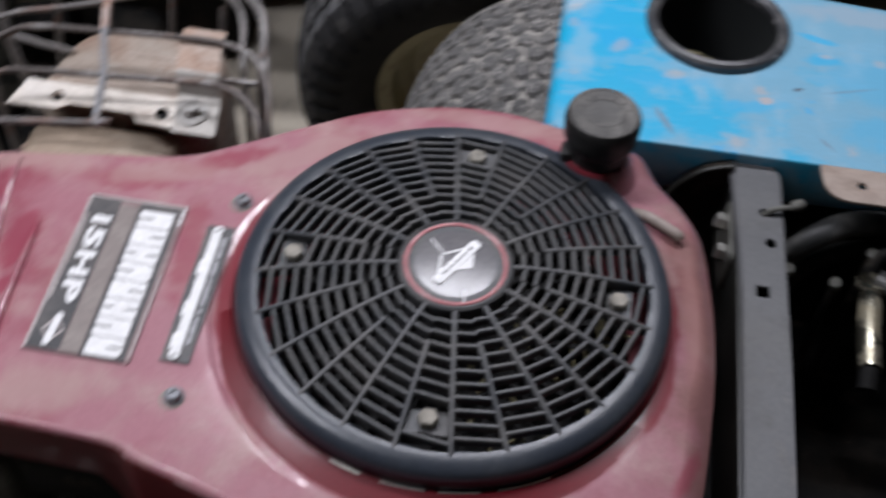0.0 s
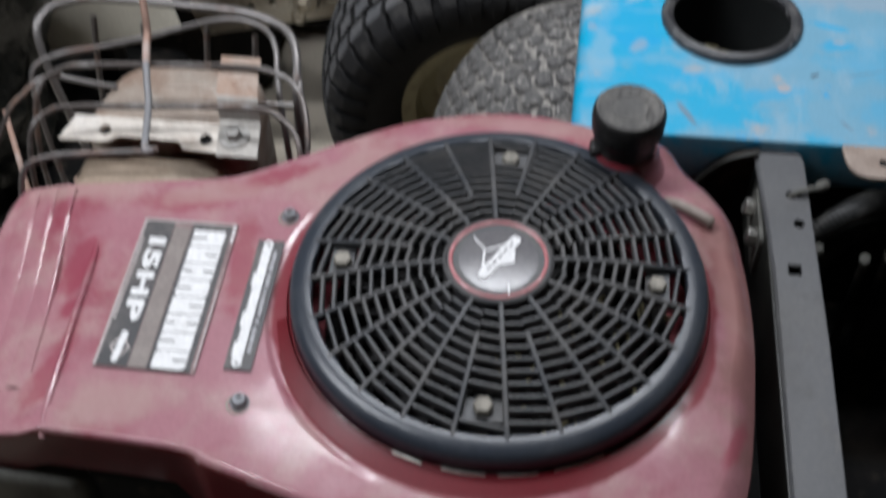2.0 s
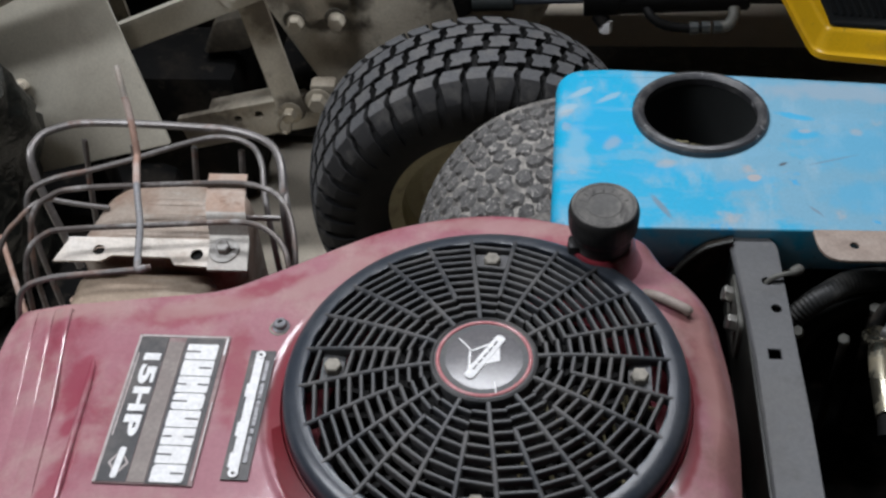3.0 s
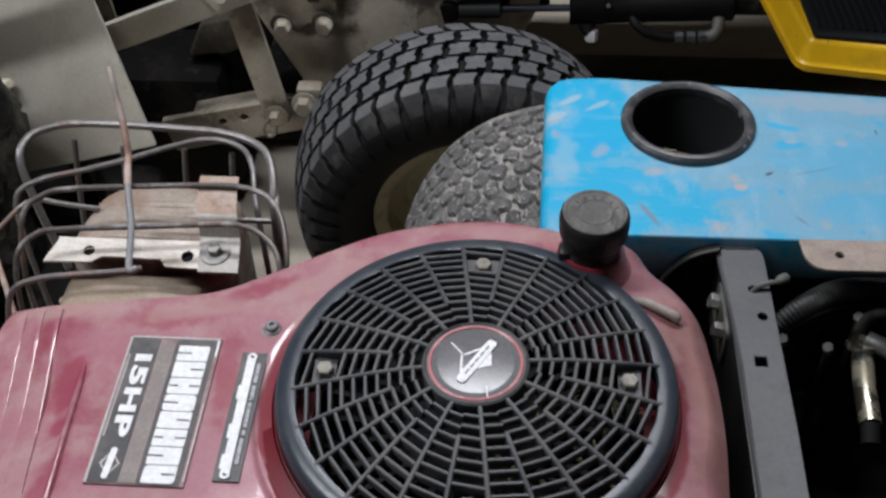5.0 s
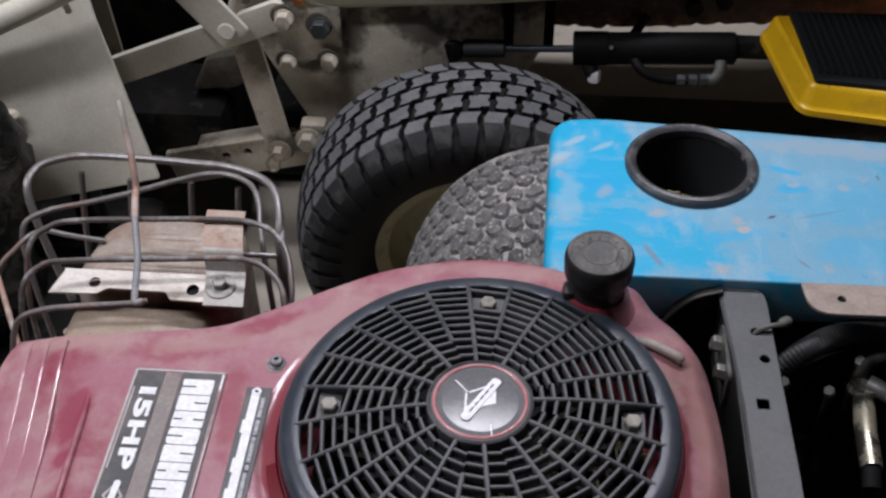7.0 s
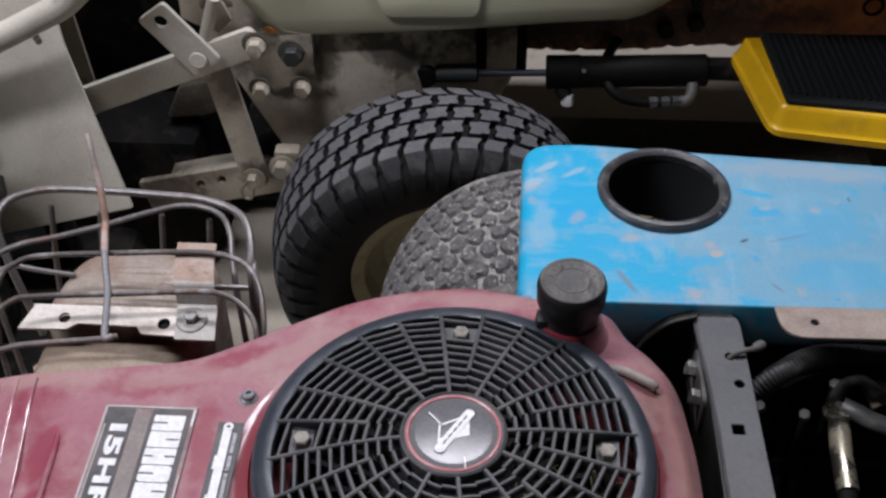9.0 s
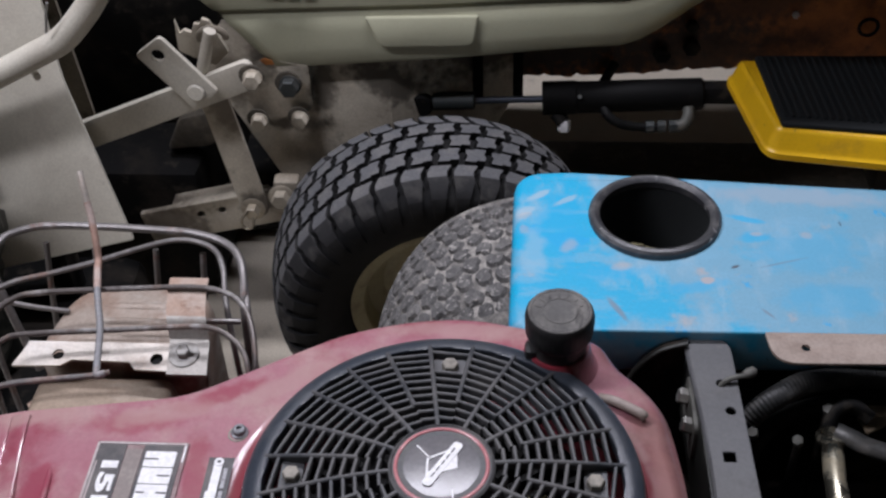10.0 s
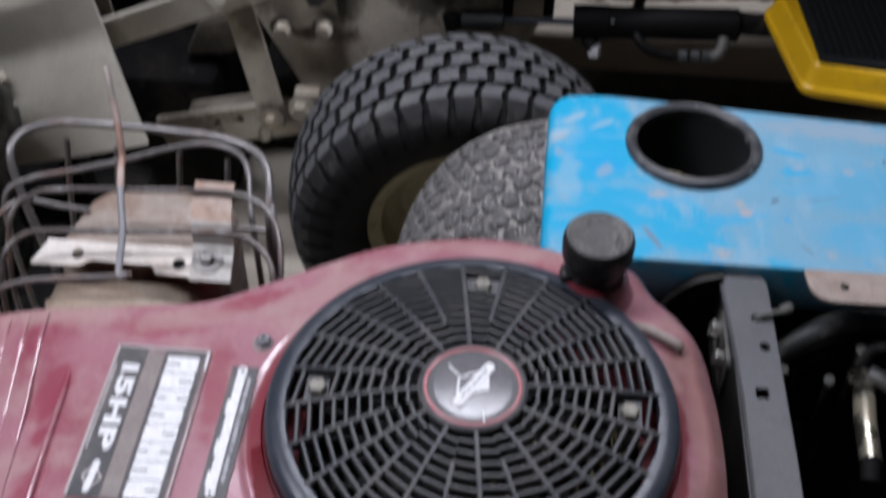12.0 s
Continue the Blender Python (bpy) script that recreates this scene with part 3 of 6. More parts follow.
def build_housing():
    bm = B()
    n = 288
    ang, rad = cowl_radius(n)
    rings = []
    inner = 0.1510
    for i, (a, r) in enumerate(zip(ang, rad)):
        c, s = math.cos(a), math.sin(a)
        # the sheet rises to a round collar under the screen
        col = [(q * c, q * s, z) for q, z in ((0.1330, 0.650), (0.1334, 0.6805), (0.1338, 0.6824), (0.1347, 0.6831), (0.1356, 0.6828), (0.1361, 0.6818), (0.1364, 0.6790))]
        side = smoothstep(-0.06, 0.12, r * c) * (1 - 0.75 * smoothstep(0.02, 0.12, r * s))
        soft = min(0.006 + 0.013 * side, (r - inner) * 0.85)
        flat = r - soft
        # rings that follow the groove's own centre
        along_c, near = GROOVE[0] * c + GROOVE[1] * s, [0.1368]
        for d in (0.1395, 0.1410, 0.1419, 0.1430, 0.1438, 0.1444, 0.1450, 0.1456, 0.1462, 0.1469, 0.1477, 0.1490, 0.1510, 0.1530):
            q = along_c + math.sqrt(d * d - GROOVE[0] ** 2 - GROOVE[1] ** 2 + along_c ** 2)
            near.append(min(max(q, near[-1] + 0.0002), flat - 0.002 + 0.0001 * len(near)))
        for q in near + [near[-1] + (flat - near[-1]) * k / 16 for k in range(1, 16)]:
            col.append((q * c, q * s, cowl_top(q * c + WELL_AT[0], q * s + WELL_AT[1])))
        z0 = cowl_top(flat * c + WELL_AT[0], flat * s + WELL_AT[1])
        col.append((flat * c, flat * s, z0))
        # rounded edge on the left, a sloping shoulder on the right
        for k in range(1, 6):
            f = k / 5 * math.pi / 2
            round_in, round_down = math.sin(f), 1 - math.cos(f)
            flat_in, flat_down = (0.14, 0.40, 0.68, 0.94, 1.0)[k - 1], (0.03, 0.20, 0.42, 0.66, 0.95)[k - 1]
            u, v = round_in + (flat_in - round_in) * side, round_down + (flat_down - round_down) * side
            col.append(((flat + soft * u) * c, (flat + soft * u) * s, z0 - soft * v))
        deg = math.degrees(a) % 360
        drop = 0.11 - 0.075 * smoothstep(196, 199, deg) * (1 - smoothstep(216, 221, deg))
        zt = z0 - soft
        col.append((r * c, r * s, zt - drop * 0.5))
        col.append((r * 1.002 * c, r * 1.002 * s, zt - drop))
        col.append((r * 0.985 * c, r * 0.985 * s, zt - drop))
        rings.append([bm.verts.new((x + WELL_AT[0], y + WELL_AT[1], z)) for x, y, z in col])
    for i in range(n):
        a, b = rings[i - 1], rings[i]
        for k in range(len(a) - 1):
            bm.faces.new((a[k], b[k], b[k + 1], a[k + 1]))
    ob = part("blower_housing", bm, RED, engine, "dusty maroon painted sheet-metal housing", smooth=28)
    ob.data.materials.append(RED_CLEAN_SHADED)
    # steep faces and the band by the rim: no dust, and shade in the colour
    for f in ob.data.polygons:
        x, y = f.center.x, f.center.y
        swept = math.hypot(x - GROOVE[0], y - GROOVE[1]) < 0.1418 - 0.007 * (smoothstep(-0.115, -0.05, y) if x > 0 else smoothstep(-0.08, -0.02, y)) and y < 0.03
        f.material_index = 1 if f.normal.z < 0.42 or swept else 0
    # pressed louvres by the far end
    for x in (-0.3045, -0.3185, -0.3325):
        b = B()
        rows = []
        for y, h in ((0.0650, -0.002), (0.0635, 0.0032), (0.055, 0.0036), (0.03, 0.0024), (-0.03, 0.0016), (-0.075, 0.0011), (-0.098, -0.002)):
            xs = x + 0.11 * (0.05 - y)
            z = cowl_top(xs, y) + (0.0 if y > 0.02 else 0.0012)
            rows.append([b.verts.new((xs + u, y, z + v * h - (0.002 if v == 0 else 0))) for u, v in ((-0.0125, 0), (-0.006, 0.45), (-0.002, 0.92), (0.0, 1.0), (0.0018, 0.8), (0.0030, 0))])
        for p, q in zip(rows, rows[1:]):
            for k in range(5):
                b.faces.new((p[k], p[k + 1], q[k + 1], q[k]))
        b.faces.new(rows[0])
        b.faces.new(rows[-1][::-1])
        part("louvre", b, RED, ob, smooth=50)
    return ob


housing = build_housing()


def build_screen():
    # a flat ring with a rounded outer edge
    prof = [(0.1195, 0.690), (0.1195, DISC_Z - 0.0006), (0.1202, DISC_Z + 0.0004), (0.1240, DISC_Z + 0.0005), (0.1275, DISC_Z - 0.0003), (0.1305, DISC_Z - 0.0018), (0.1326, DISC_Z - 0.0040), (0.1338, DISC_Z - 0.0070), (0.1343, DISC_Z - 0.0105),
            (0.1344, DISC_Z - 0.0165), (0.1334, DISC_Z - 0.0185), (0.126, DISC_Z - 0.019), (0.1195, 0.690)]
    rim = part("screen_rim", lathe(B(), prof, 144), BLACK_PLASTIC, engine, "smooth black plastic rim of the screen", smooth=34)
    # bare worn metal shows in places on the collar under the rim
    for a0, a1 in ((-112, -104), (-99, -88), (-85, -75), (-71, -58)):
        line = [(0.1357 * math.cos(radians(a0 + (a1 - a0) * k / 6)), 0.1357 * math.sin(radians(a0 + (a1 - a0) * k / 6)), 0.6834) for k in range(7)]
        part("bare_edge", tube(B(), line, 0.0009, 8, 3), BRIGHT, engine, "bare worn metal edge")
    return rim


screen = build_screen()
HUB_R, HUB_Z = 0.034, 0.7155
SLOT = (0.1215 - HUB_R) / 11


def screen_z(r):
    t = min(max((0.1215 - r) / (0.1215 - HUB_R), 0), 1)
    return DISC_Z + (HUB_Z - 0.001 - DISC_Z) * (1 - (1 - t) ** 1.6)


def blade(p0, p1, wide, deep):
    """A moulded bar from p0 to p1 with a rounded top."""
    bm = B()
    p0, p1 = Vector(p0), Vector(p1)
    d = (p1 - p0).normalized()
    side = d.cross(Vector((0, 0, 1))).normalized()
    prof = [(-0.5, -1), (-0.5, -0.15), (-0.25, 0), (0.25, 0), (0.5, -0.15), (0.5, -1)]
    a = [bm.verts.new(p0 + side * (u * wide) + Vector((0, 0, v * deep))) for u, v in prof]
    b = [bm.verts.new(p1 + side * (u * wide) + Vector((0, 0, v * deep))) for u, v in prof]
    for i in range(len(prof)):
        bm.faces.new((a[i - 1], a[i], b[i], b[i - 1]))
    bm.faces.new(a)
    bm.faces.new(b[::-1])
    return bm


def turned(mesh, name, parent, deg):
    ob = new(name, mesh)
    ob.parent = parent
    ob.matrix_parent_inverse = parent.matrix_world.inverted()
    ob.rotation_euler = (0, 0, radians(deg))
    return ob


def build_grille():
    long_r, short_r = HUB_R - 0.001, 0.1215 - 8 * SLOT - 0.0012
    def spoke(r0):
        bm = B()
        steps = [r0 + (0.1225 - r0) * k / 8 for k in range(9)]
        for a, b in zip(steps, steps[1:]):
            merge(bm, blade((a, 0, screen_z(a) + 0.0006), (b, 0, screen_z(b) + 0.0006), 0.0034, 0.007))
        return link_mesh("spoke", bm, GRILLE)
    full, half = spoke(long_r), spoke(short_r)
    # the rim's inner edge is stepped: one web for each sector
    r0 = 0.1185
    edge = [(0.1245 * math.cos(radians(t)), 0.1245 * math.sin(radians(t))) for t in (15, 10, 5, 0)]
    web = link_mesh("rim_web", plate(B(), [(r0, 0), *edge[::-1], (r0 + 0.0001, r0 * math.tan(radians(15)))], 0.007, Matrix.Translation((0, 0, DISC_Z + 0.0002)), (), 0.0006), BLACK_PLASTIC)
    slats = {}
    for k in range(1, 11):
        # each slat stands square to the spoke at its one end
        r = (0.1215 - k * SLOT) / 1.0175
        bm = blade((r, 0, screen_z(r)), (r, r * math.tan(radians(15)), screen_z(r / math.cos(radians(15)))), 0.0027, 0.006)
        slats[k] = link_mesh("slat", bm, GRILLE)
    for j in range(24):
        a = 97.5 - 15 * j
        turned(full if j % 2 == 0 else half, "spoke", screen, a)
        turned(web, "rim_web", screen, a - 15)
        window = j % 6 == 0
        for k in range(1, 11):
            if window and k in (2, 3):
                continue
            turned(slats[k], "slat", screen, a - 15)


def build_screen_details():
    for a in range(0, 360, 90):
        r0, r1 = 0.0935, 0.1085
        h = math.tan(radians(7.3))
        m = Matrix.Rotation(radians(a), 4, "Z") @ Matrix.Translation((0, 0, 0.6985))
        pad = plate(B(), [(r0, -r0 * h), (r1, -r1 * h), (r1, r1 * h), (r0, r0 * h)], 0.003, m)
        part("mounting_tab", pad, GRILLE, screen)
        c, s = math.cos(radians(a)), math.sin(radians(a))
        part("screen_bolt", hexbolt(B(), (0.1005 * c, 0.1005 * s, 0.6985), (0, 0, 1), 0.0105, 0.006), DUSTBOLT, screen, "dusty steel hex bolt")
    hub = part("hub", lathe(B(), [(0, 0.700), (0.0345, 0.700), (0.0355, HUB_Z - 0.003), (0.0350, HUB_Z - 0.0005), (0.0335, HUB_Z + 0.0005), (0.0325, HUB_Z - 0.0004), (0, HUB_Z - 0.0004)], 64), GRILLE, screen)
    part("badge_ring", lathe(B(), [(0.0288, HUB_Z - 0.0008), (0.0291, HUB_Z + 0.0001), (0.0297, HUB_Z + 0.0005), (0.0303, HUB_Z + 0.0006), (0.0309, HUB_Z + 0.0004), (0.0314, HUB_Z), (0.0316, HUB_Z - 0.0008)], 72), PINK, screen, "thin faded red ring")
    part("badge", lathe(B(), [(0, HUB_Z + 0.0005), *[(0.0290 * k / 10, HUB_Z + 0.0005 - 0.0012 * (k / 10) ** 2) for k in range(1, 11)], (0.0290, HUB_Z - 0.002)], 64), BADGE, screen, "dark grey round badge")
    # white lozenge outline with a slanting bar across it
    lift = HUB_Z + 0.0008
    loz = [(-0.0100, -0.0090), (-0.0100, 0.0055), (0.0095, 0.0155), (0.0105, -0.0020)]
    inner = [(-0.0086, -0.0060), (-0.0086, 0.0044), (0.0030, 0.0108), (-0.0010, 0.0010)]
    part("emblem", plate(B(), loz, 0.0005, Matrix.Translation((0.0, -0.0005, lift)), [inner]), WHITE, screen, "plain white lozenge")
    m = Matrix.Translation((0.0005, 0.0002, lift + 0.0004)) @ Matrix.Rotation(radians(59), 4, "Z")
    part("emblem", plate(B(), rounded([(-0.0200, -0.0034), (0.0205, -0.0034), (0.0205, 0.0034), (-0.0200, 0.0034)], 0.0030), 0.0004, m), WHITE, screen)
    for k in range(5):
        x = -0.0125 + 0.0058 * k
        part("emblem_slot", box(B(), tuple(m @ Vector((x + 0.002, 0.0002, 0.0002))), (0.0042, 0.0010, 0.0004), 0, Matrix.Rotation(radians(59), 3, "Z")), BADGE, screen)
    part("scratch", plate(B(), [(-0.0175, 0.0150), (-0.0168, 0.0156), (-0.0072, 0.0048), (-0.0080, 0.0042)], 0.0003, Matrix.Translation((0, 0, lift))), WHITE, screen, "thin pale scratch")
    part("scratch", plate(B(), [(0.0085, -0.0285), (0.0094, -0.0282), (0.0082, -0.0195), (0.0074, -0.0198)], 0.0003, Matrix.Translation((0, 0, lift))), WHITE, screen)
    # flywheel in the dark under the screen
    fly = part("flywheel", lathe(B(), [(0, 0.640), (0.05, 0.640), (0.055, 0.632), (0.104, 0.632), (0.108, 0.625), (0.108, 0.58), (0, 0.58)], 64), FLY, engine, "black finned flywheel under the screen")
    fin = link_mesh("fin", box(B(), (0.080, 0, 0.640), (0.05, 0.004, 0.016)), FLY, 0)
    for i in range(28):
        turned(fin, "fin", fly, 360 / 28 * i)
    part("well_floor", lathe(B(), [(0.116, 0.642), (0.1342, 0.642), (0.1342, 0.636), (0.116, 0.636), (0.116, 0.642)], 96, Matrix.Translation((*WELL_AT, 0))), RED, engine)
    bits = B()
    rnd = random.Random(4)
    for i in range(46):
        a, r = rnd.uniform(-1.2, 0.5) - 0.4, rnd.uniform(0.045, 0.115)
        x, y = r * math.cos(a), r * math.sin(a)
        d = rnd.uniform(0, 6.28)
        l = rnd.uniform(0.003, 0.009)
        rod(bits, (x, y, 0.676 + rnd.uniform(0, 0.012)), (x + l * math.cos(d), y + l * math.sin(d), 0.677 + rnd.uniform(0, 0.012)), rnd.uniform(0.0007, 0.0018), 6)
    tagged(part("dry_grass", bits, DRYGRASS, engine, "dry grass caught under the screen"), kind="stuff")


# Flywheel tone: the dark of the recess under the screen is put into it
FLY = mat("recess_black", (0.008, 0.008, 0.008), rough=0.8, bump=0.0)
DUSTBOLT = mat("dusty_bolt", (0.30, 0.28, 0.24), [((0.16, 0.15, 0.13), 80, 0.45, 0.7, 0.9, 0.7)], rough=0.7, metal=0.3, bump=0.2)
build_grille()
build_screen_details()


def build_housing_details():
    z = TOP_Z + 0.0012
    def sheet(name, x0, x1, y0, y1, m, dz=0.0, label="", parent=None):
        bm = box(B(), ((x0 + x1) / 2, (y0 + y1) / 2, z + dz), (x1 - x0, y1 - y0, 0.0006))
        return part(name, bm, m, parent or housing, label, smooth=0)
    sheet("decal", -0.2455, -0.1805, -0.0850, 0.0380, DECALBASE, 0, "scratched silver and black power decal")
    sheet("decal_edge", -0.2452, -0.2434, -0.0845, 0.0365, SILVER, 0.0005)
    sheet("decal_edge", -0.2432, -0.1815, 0.0355, 0.0372, SILVER, 0.0005)
    sheet("decal_edge", -0.1826, -0.1813, 0.0210, 0.0352, WHITE, 0.0005)
    sheet("decal_edge", -0.1818, -0.1808, -0.0810, -0.0200, SILVER, 0.0005)
    sheet("decal_stripe", -0.2432, -0.2236, -0.0840, 0.0350, INK, 0.0006)
    sheet("decal_stripe", -0.2230, -0.2115, -0.0840, 0.0310, BROWN, 0.0006)
    sheet("decal_stripe", -0.2110, -0.1835, -0.0845, 0.0352, INK, 0.0006)
    # the maker's word stays as plain white blocks with slots
    w = 0.1135 / 8
    for i in range(8):
        y0 = 0.0295 - w * (i + 1)
        r = 0.0034 if i in (3, 7) else 0.0012
        out = rounded([(-0.2085, y0 + 0.0004), (-0.1868, y0 + 0.0004), (-0.1868, y0 + w - 0.0004), (-0.2085, y0 + w - 0.0004)], [0.0012, r, 0.0012, r] if i != 3 else r, 4)
        part("lettering_block", plate(B(), out, 0.0005, Matrix.Translation((0, 0, z + 0.0014))), WHITE, housing, smooth=0)
        for u, h in (((-0.2035, 0.0100),), ((-0.1920, 0.0085),), ((-0.1905, 0.0070), (-0.2050, 0.0060)))[i % 3]:
            part("lettering_gap", box(B(), (u, y0 + w * 0.5, z + 0.0016), (h, 0.0010, 0.0004)), INK, housing, smooth=0)
    # "15HP", read along the decal
    for ch, start, long in (("1", 0.0022, 0.0062), ("5", 0.0122, 0.0165), ("H", 0.0315, 0.0200), ("P", 0.0545, 0.0172)):
        cu = bpy.data.curves.new("power_text", "FONT")
        cu.body, cu.size, cu.extrude, cu.offset = ch, 0.02, 0.0002, 0.0009 if ch != "1" else 0.0
        tmp = new("power_text", cu)
        bpy.context.view_layer.update()
        me = bpy.data.meshes.new_from_object(tmp)
        bpy.data.objects.remove(tmp)
        xs, ys = [v.co.x for v in me.vertices], [v.co.y for v in me.vertices]
        fit_box = Matrix.Diagonal((long / (max(xs) - min(xs)), 0.0115 / (max(ys) - min(ys)), 1, 1)) @ Matrix.Translation((-min(xs), -min(ys), 0))
        me.transform(Matrix.Translation((-0.2372, 0.0222 - start, z + 0.0013)) @ Matrix.Rotation(radians(-90), 4, "Z") @ fit_box)
        me.materials.append(WHITE)
        ob = new("power_text", me)
        ob.parent, ob.matrix_parent_inverse = housing, housing.matrix_world.inverted()
        tagged(ob, f"white character {ch}")
    m = Matrix.Translation((-0.2318, -0.0700, z + 0.0013))
    part("emblem", plate(B(), [(-0.0068, 0.0000), (0.0004, -0.0100), (0.0068, 0.0000), (-0.0004, 0.0100)], 0.0005, m, [[(-0.0052, 0.0000), (0.0003, -0.0078), (0.0052, 0.0000), (-0.0003, 0.0078)]]), SILVER, housing)
    part("emblem", plate(B(), rounded([(-0.0022, -0.0118), (0.0022, -0.0118), (0.0022, 0.0118), (-0.0022, 0.0118)], 0.002), 0.0005, m @ Matrix.Rotation(radians(-4), 4, "Z") @ Matrix.Translation((0, 0, 0.0004))), WHITE, housing)
    sheet("lettering_bar", -0.2424, -0.2412, -0.049, 0.020, SILVER, 0.0009)
    # narrow black label
    sheet("decal", -0.1635, -0.1460, -0.0790, 0.0260, INK, 0, "narrow black label with a white bar")
    part("lettering_bar", plate(B(), rounded([(-0.0030, -0.0475), (0.0030, -0.0475), (0.0030, 0.0475), (-0.0030, 0.0475)], 0.0010), 0.0005, Matrix.Translation((-0.1560, -0.0265, z + 0.0012))), WHITE, housing)
    for yy in (0.0215, -0.0745):
        part("label_ring", lathe(B(), [(0.0014, 0), (0.0014, 0.0006), (0.0034, 0.0006), (0.0034, 0)], 24, Matrix.Translation((-0.1558, yy, z + 0.0010))), WHITE, housing)
    for yy in (-0.0080, -0.0400, -0.0640):
        sheet("lettering_bar", -0.1606, -0.1590, yy - 0.006, yy + 0.005, WHITE, 0.0008)
    y0 = 0.0165
    for w in (0.0170, 0.0125, 0.0205, 0.0040, 0.0200):
        sheet("lettering_bar", -0.1514, -0.1488, y0 - w, y0, LABELGREY, 0.0008)
        y0 -= w + 0.0022
    # two screws that hold the housing
    for x, yy in ((-0.1470, 0.0495), (-0.1480, -0.1015)):
        bm = lathe(B(), [(0, 0.0), (0.0061, 0.0), (0.0061, 0.0010), (0.0049, 0.0016), (0.0046, 0.0042), (0.0036, 0.0050), (0.0020, 0.0050), (0.0018, 0.0032), (0, 0.0032)], 6 * 4, Matrix.Translation((x, yy, TOP_Z + 0.0002)))
        part("dust_ring", lathe(B(), [(0.0058, 0.0), (0.0058, 0.0004), (0.0070, 0.0004), (0.0073, 0.0)], 32, Matrix.Translation((x - 0.001, yy - 0.001, TOP_Z))), DUSTBOLT, housing)
        part("screw", bm, SCREWM, housing, "dusty steel flanged screw")
    part("pressed_crease", tube(B(), [(-0.2755, 0.030, 0.6788), (-0.2720, 0.0, 0.6800), (-0.2690, -0.055, 0.6805), (-0.2660, -0.105, 0.6805), (-0.2640, -0.124, 0.6795), (-0.2630, -0.134, 0.6750)], 0.0024, 12), RED, housing)
    part("spring_clip", tube(B(), [(0.108, 0.090, 0.682), (0.117, 0.085, 0.6855), (0.126, 0.079, 0.6865), (0.136, 0.0735, 0.6855), (0.1385, 0.0725, 0.683)], 0.0036, 12), CLIP, housing, "dull grey-green clip")


SCREWM = mat("grey_zinc_screw", (0.22, 0.225, 0.24), [((0.13, 0.125, 0.12), 80, 0.45, 0.7, 0.8, 0.6)], rough=0.45, metal=0.5)
DECALBASE = mat("worn_decal_film", (0.20, 0.12, 0.12), [((0.34, 0.26, 0.25), 45, 0.45, 0.7, 0.5, 0.6)], rough=0.4, bump=0.02)
CLIP = mat("grey_green_clip", (0.30, 0.25, 0.22), [((0.2, 0.17, 0.14), 60, 0.45, 0.7, 0.7, 0.7)], rough=0.6)
build_housing_details()


CAP_SIDE = mat("black_cap_plastic", (0.013, 0.013, 0.013), [((0.042, 0.041, 0.039), 60, 0.5, 0.75, 0.8, 0.5)], rough=0.5)


def build_cap():
    at = Matrix.Translation((0.078, 0.122, 0))
    neck = part("filler_neck", lathe(B(), [(0.0185, 0.655), (0.0185, 0.690), (0.0180, 0.702), (0.0175, 0.706), (0.0175, 0.7135), (0, 0.7135)], 40, at), CAP_SIDE, engine)
    part("filler_boss", lathe(B(), [(0.031, 0.679), (0.028, 0.684), (0.0255, 0.692), (0.0240, 0.700), (0.0225, 0.702), (0.017, 0.702)], 48, at), RED, engine)
    part("seal_collar", lathe(B(), [(0.0205, 0.7015), (0.0205, 0.708), (0.0205, 0.7135), (0.017, 0.7135)], 48, at), CAP_SIDE, engine, "black rubber collar under the cap")
    part("filler_lug", box(B(), (0.0585, 0.116, 0.700), (0.010, 0.014, 0.016), 0.003), CAP_SIDE, engine)
    bm = B()
    n = 120
    prof = [(0.0215, 0.7125, 0), (0.0236, 0.7165, 0), (0.0243, 0.719, 1), (0.0249, 0.7325, 1), (0.0243, 0.7360, 0), (0.0230, 0.7378, 0), (0.0205, 0.7380, 0), (0.0200, 0.7372, 0), (0, 0.7372, 0)]
    rings = []
    for r, z, rib in prof:
        if r == 0:
            rings.append([bm.verts.new(at @ Vector((0, 0, z)))])
            continue
        rings.append([bm.verts.new(at @ Vector(((r + rib * 0.0003 * (i % 3 == 0)) * math.cos(2 * math.pi * i / n), (r + rib * 0.0003 * (i % 3 == 0)) * math.sin(2 * math.pi * i / n), z))) for i in range(n)])
    for a, b in zip(rings, rings[1:]):
        for i in range(n):
            j = (i + 1) % n
            bm.faces.new((a[i], a[j], b[j], b[i]) if len(b) > 1 else (a[i], a[j], b[0]))
    bm.faces.new(rings[0][::-1])
    cap = part("oil_filler_cap", bm, CAP_SIDE, engine, "scuffed black ribbed oil filler cap")
    part("cap_face", lathe(B(), [(0, 0.7376), (0.0198, 0.7376), (0.0222, 0.7385), (0.0230, 0.7380)], 60, at), CAP_TOP, cap, "dusty grey top of the cap")
    part("embossed_ring", lathe(B(), [(0.0120, 0.7374), (0.0122, 0.7380), (0.0128, 0.7380), (0.0130, 0.7374)], 48, at), CAP_TOP, cap)
    for k in range(7):
        turn = Matrix.Rotation(radians(20 + 24 * k), 4, "Z")
        part("embossed_bar", box(B(), tuple(at @ turn @ Vector((0.0160, 0, 0.7378))), (0.0036, 0.0014, 0.0005), 0.0001, turn.to_3x3()), CAP_TOP, cap)



build_cap()


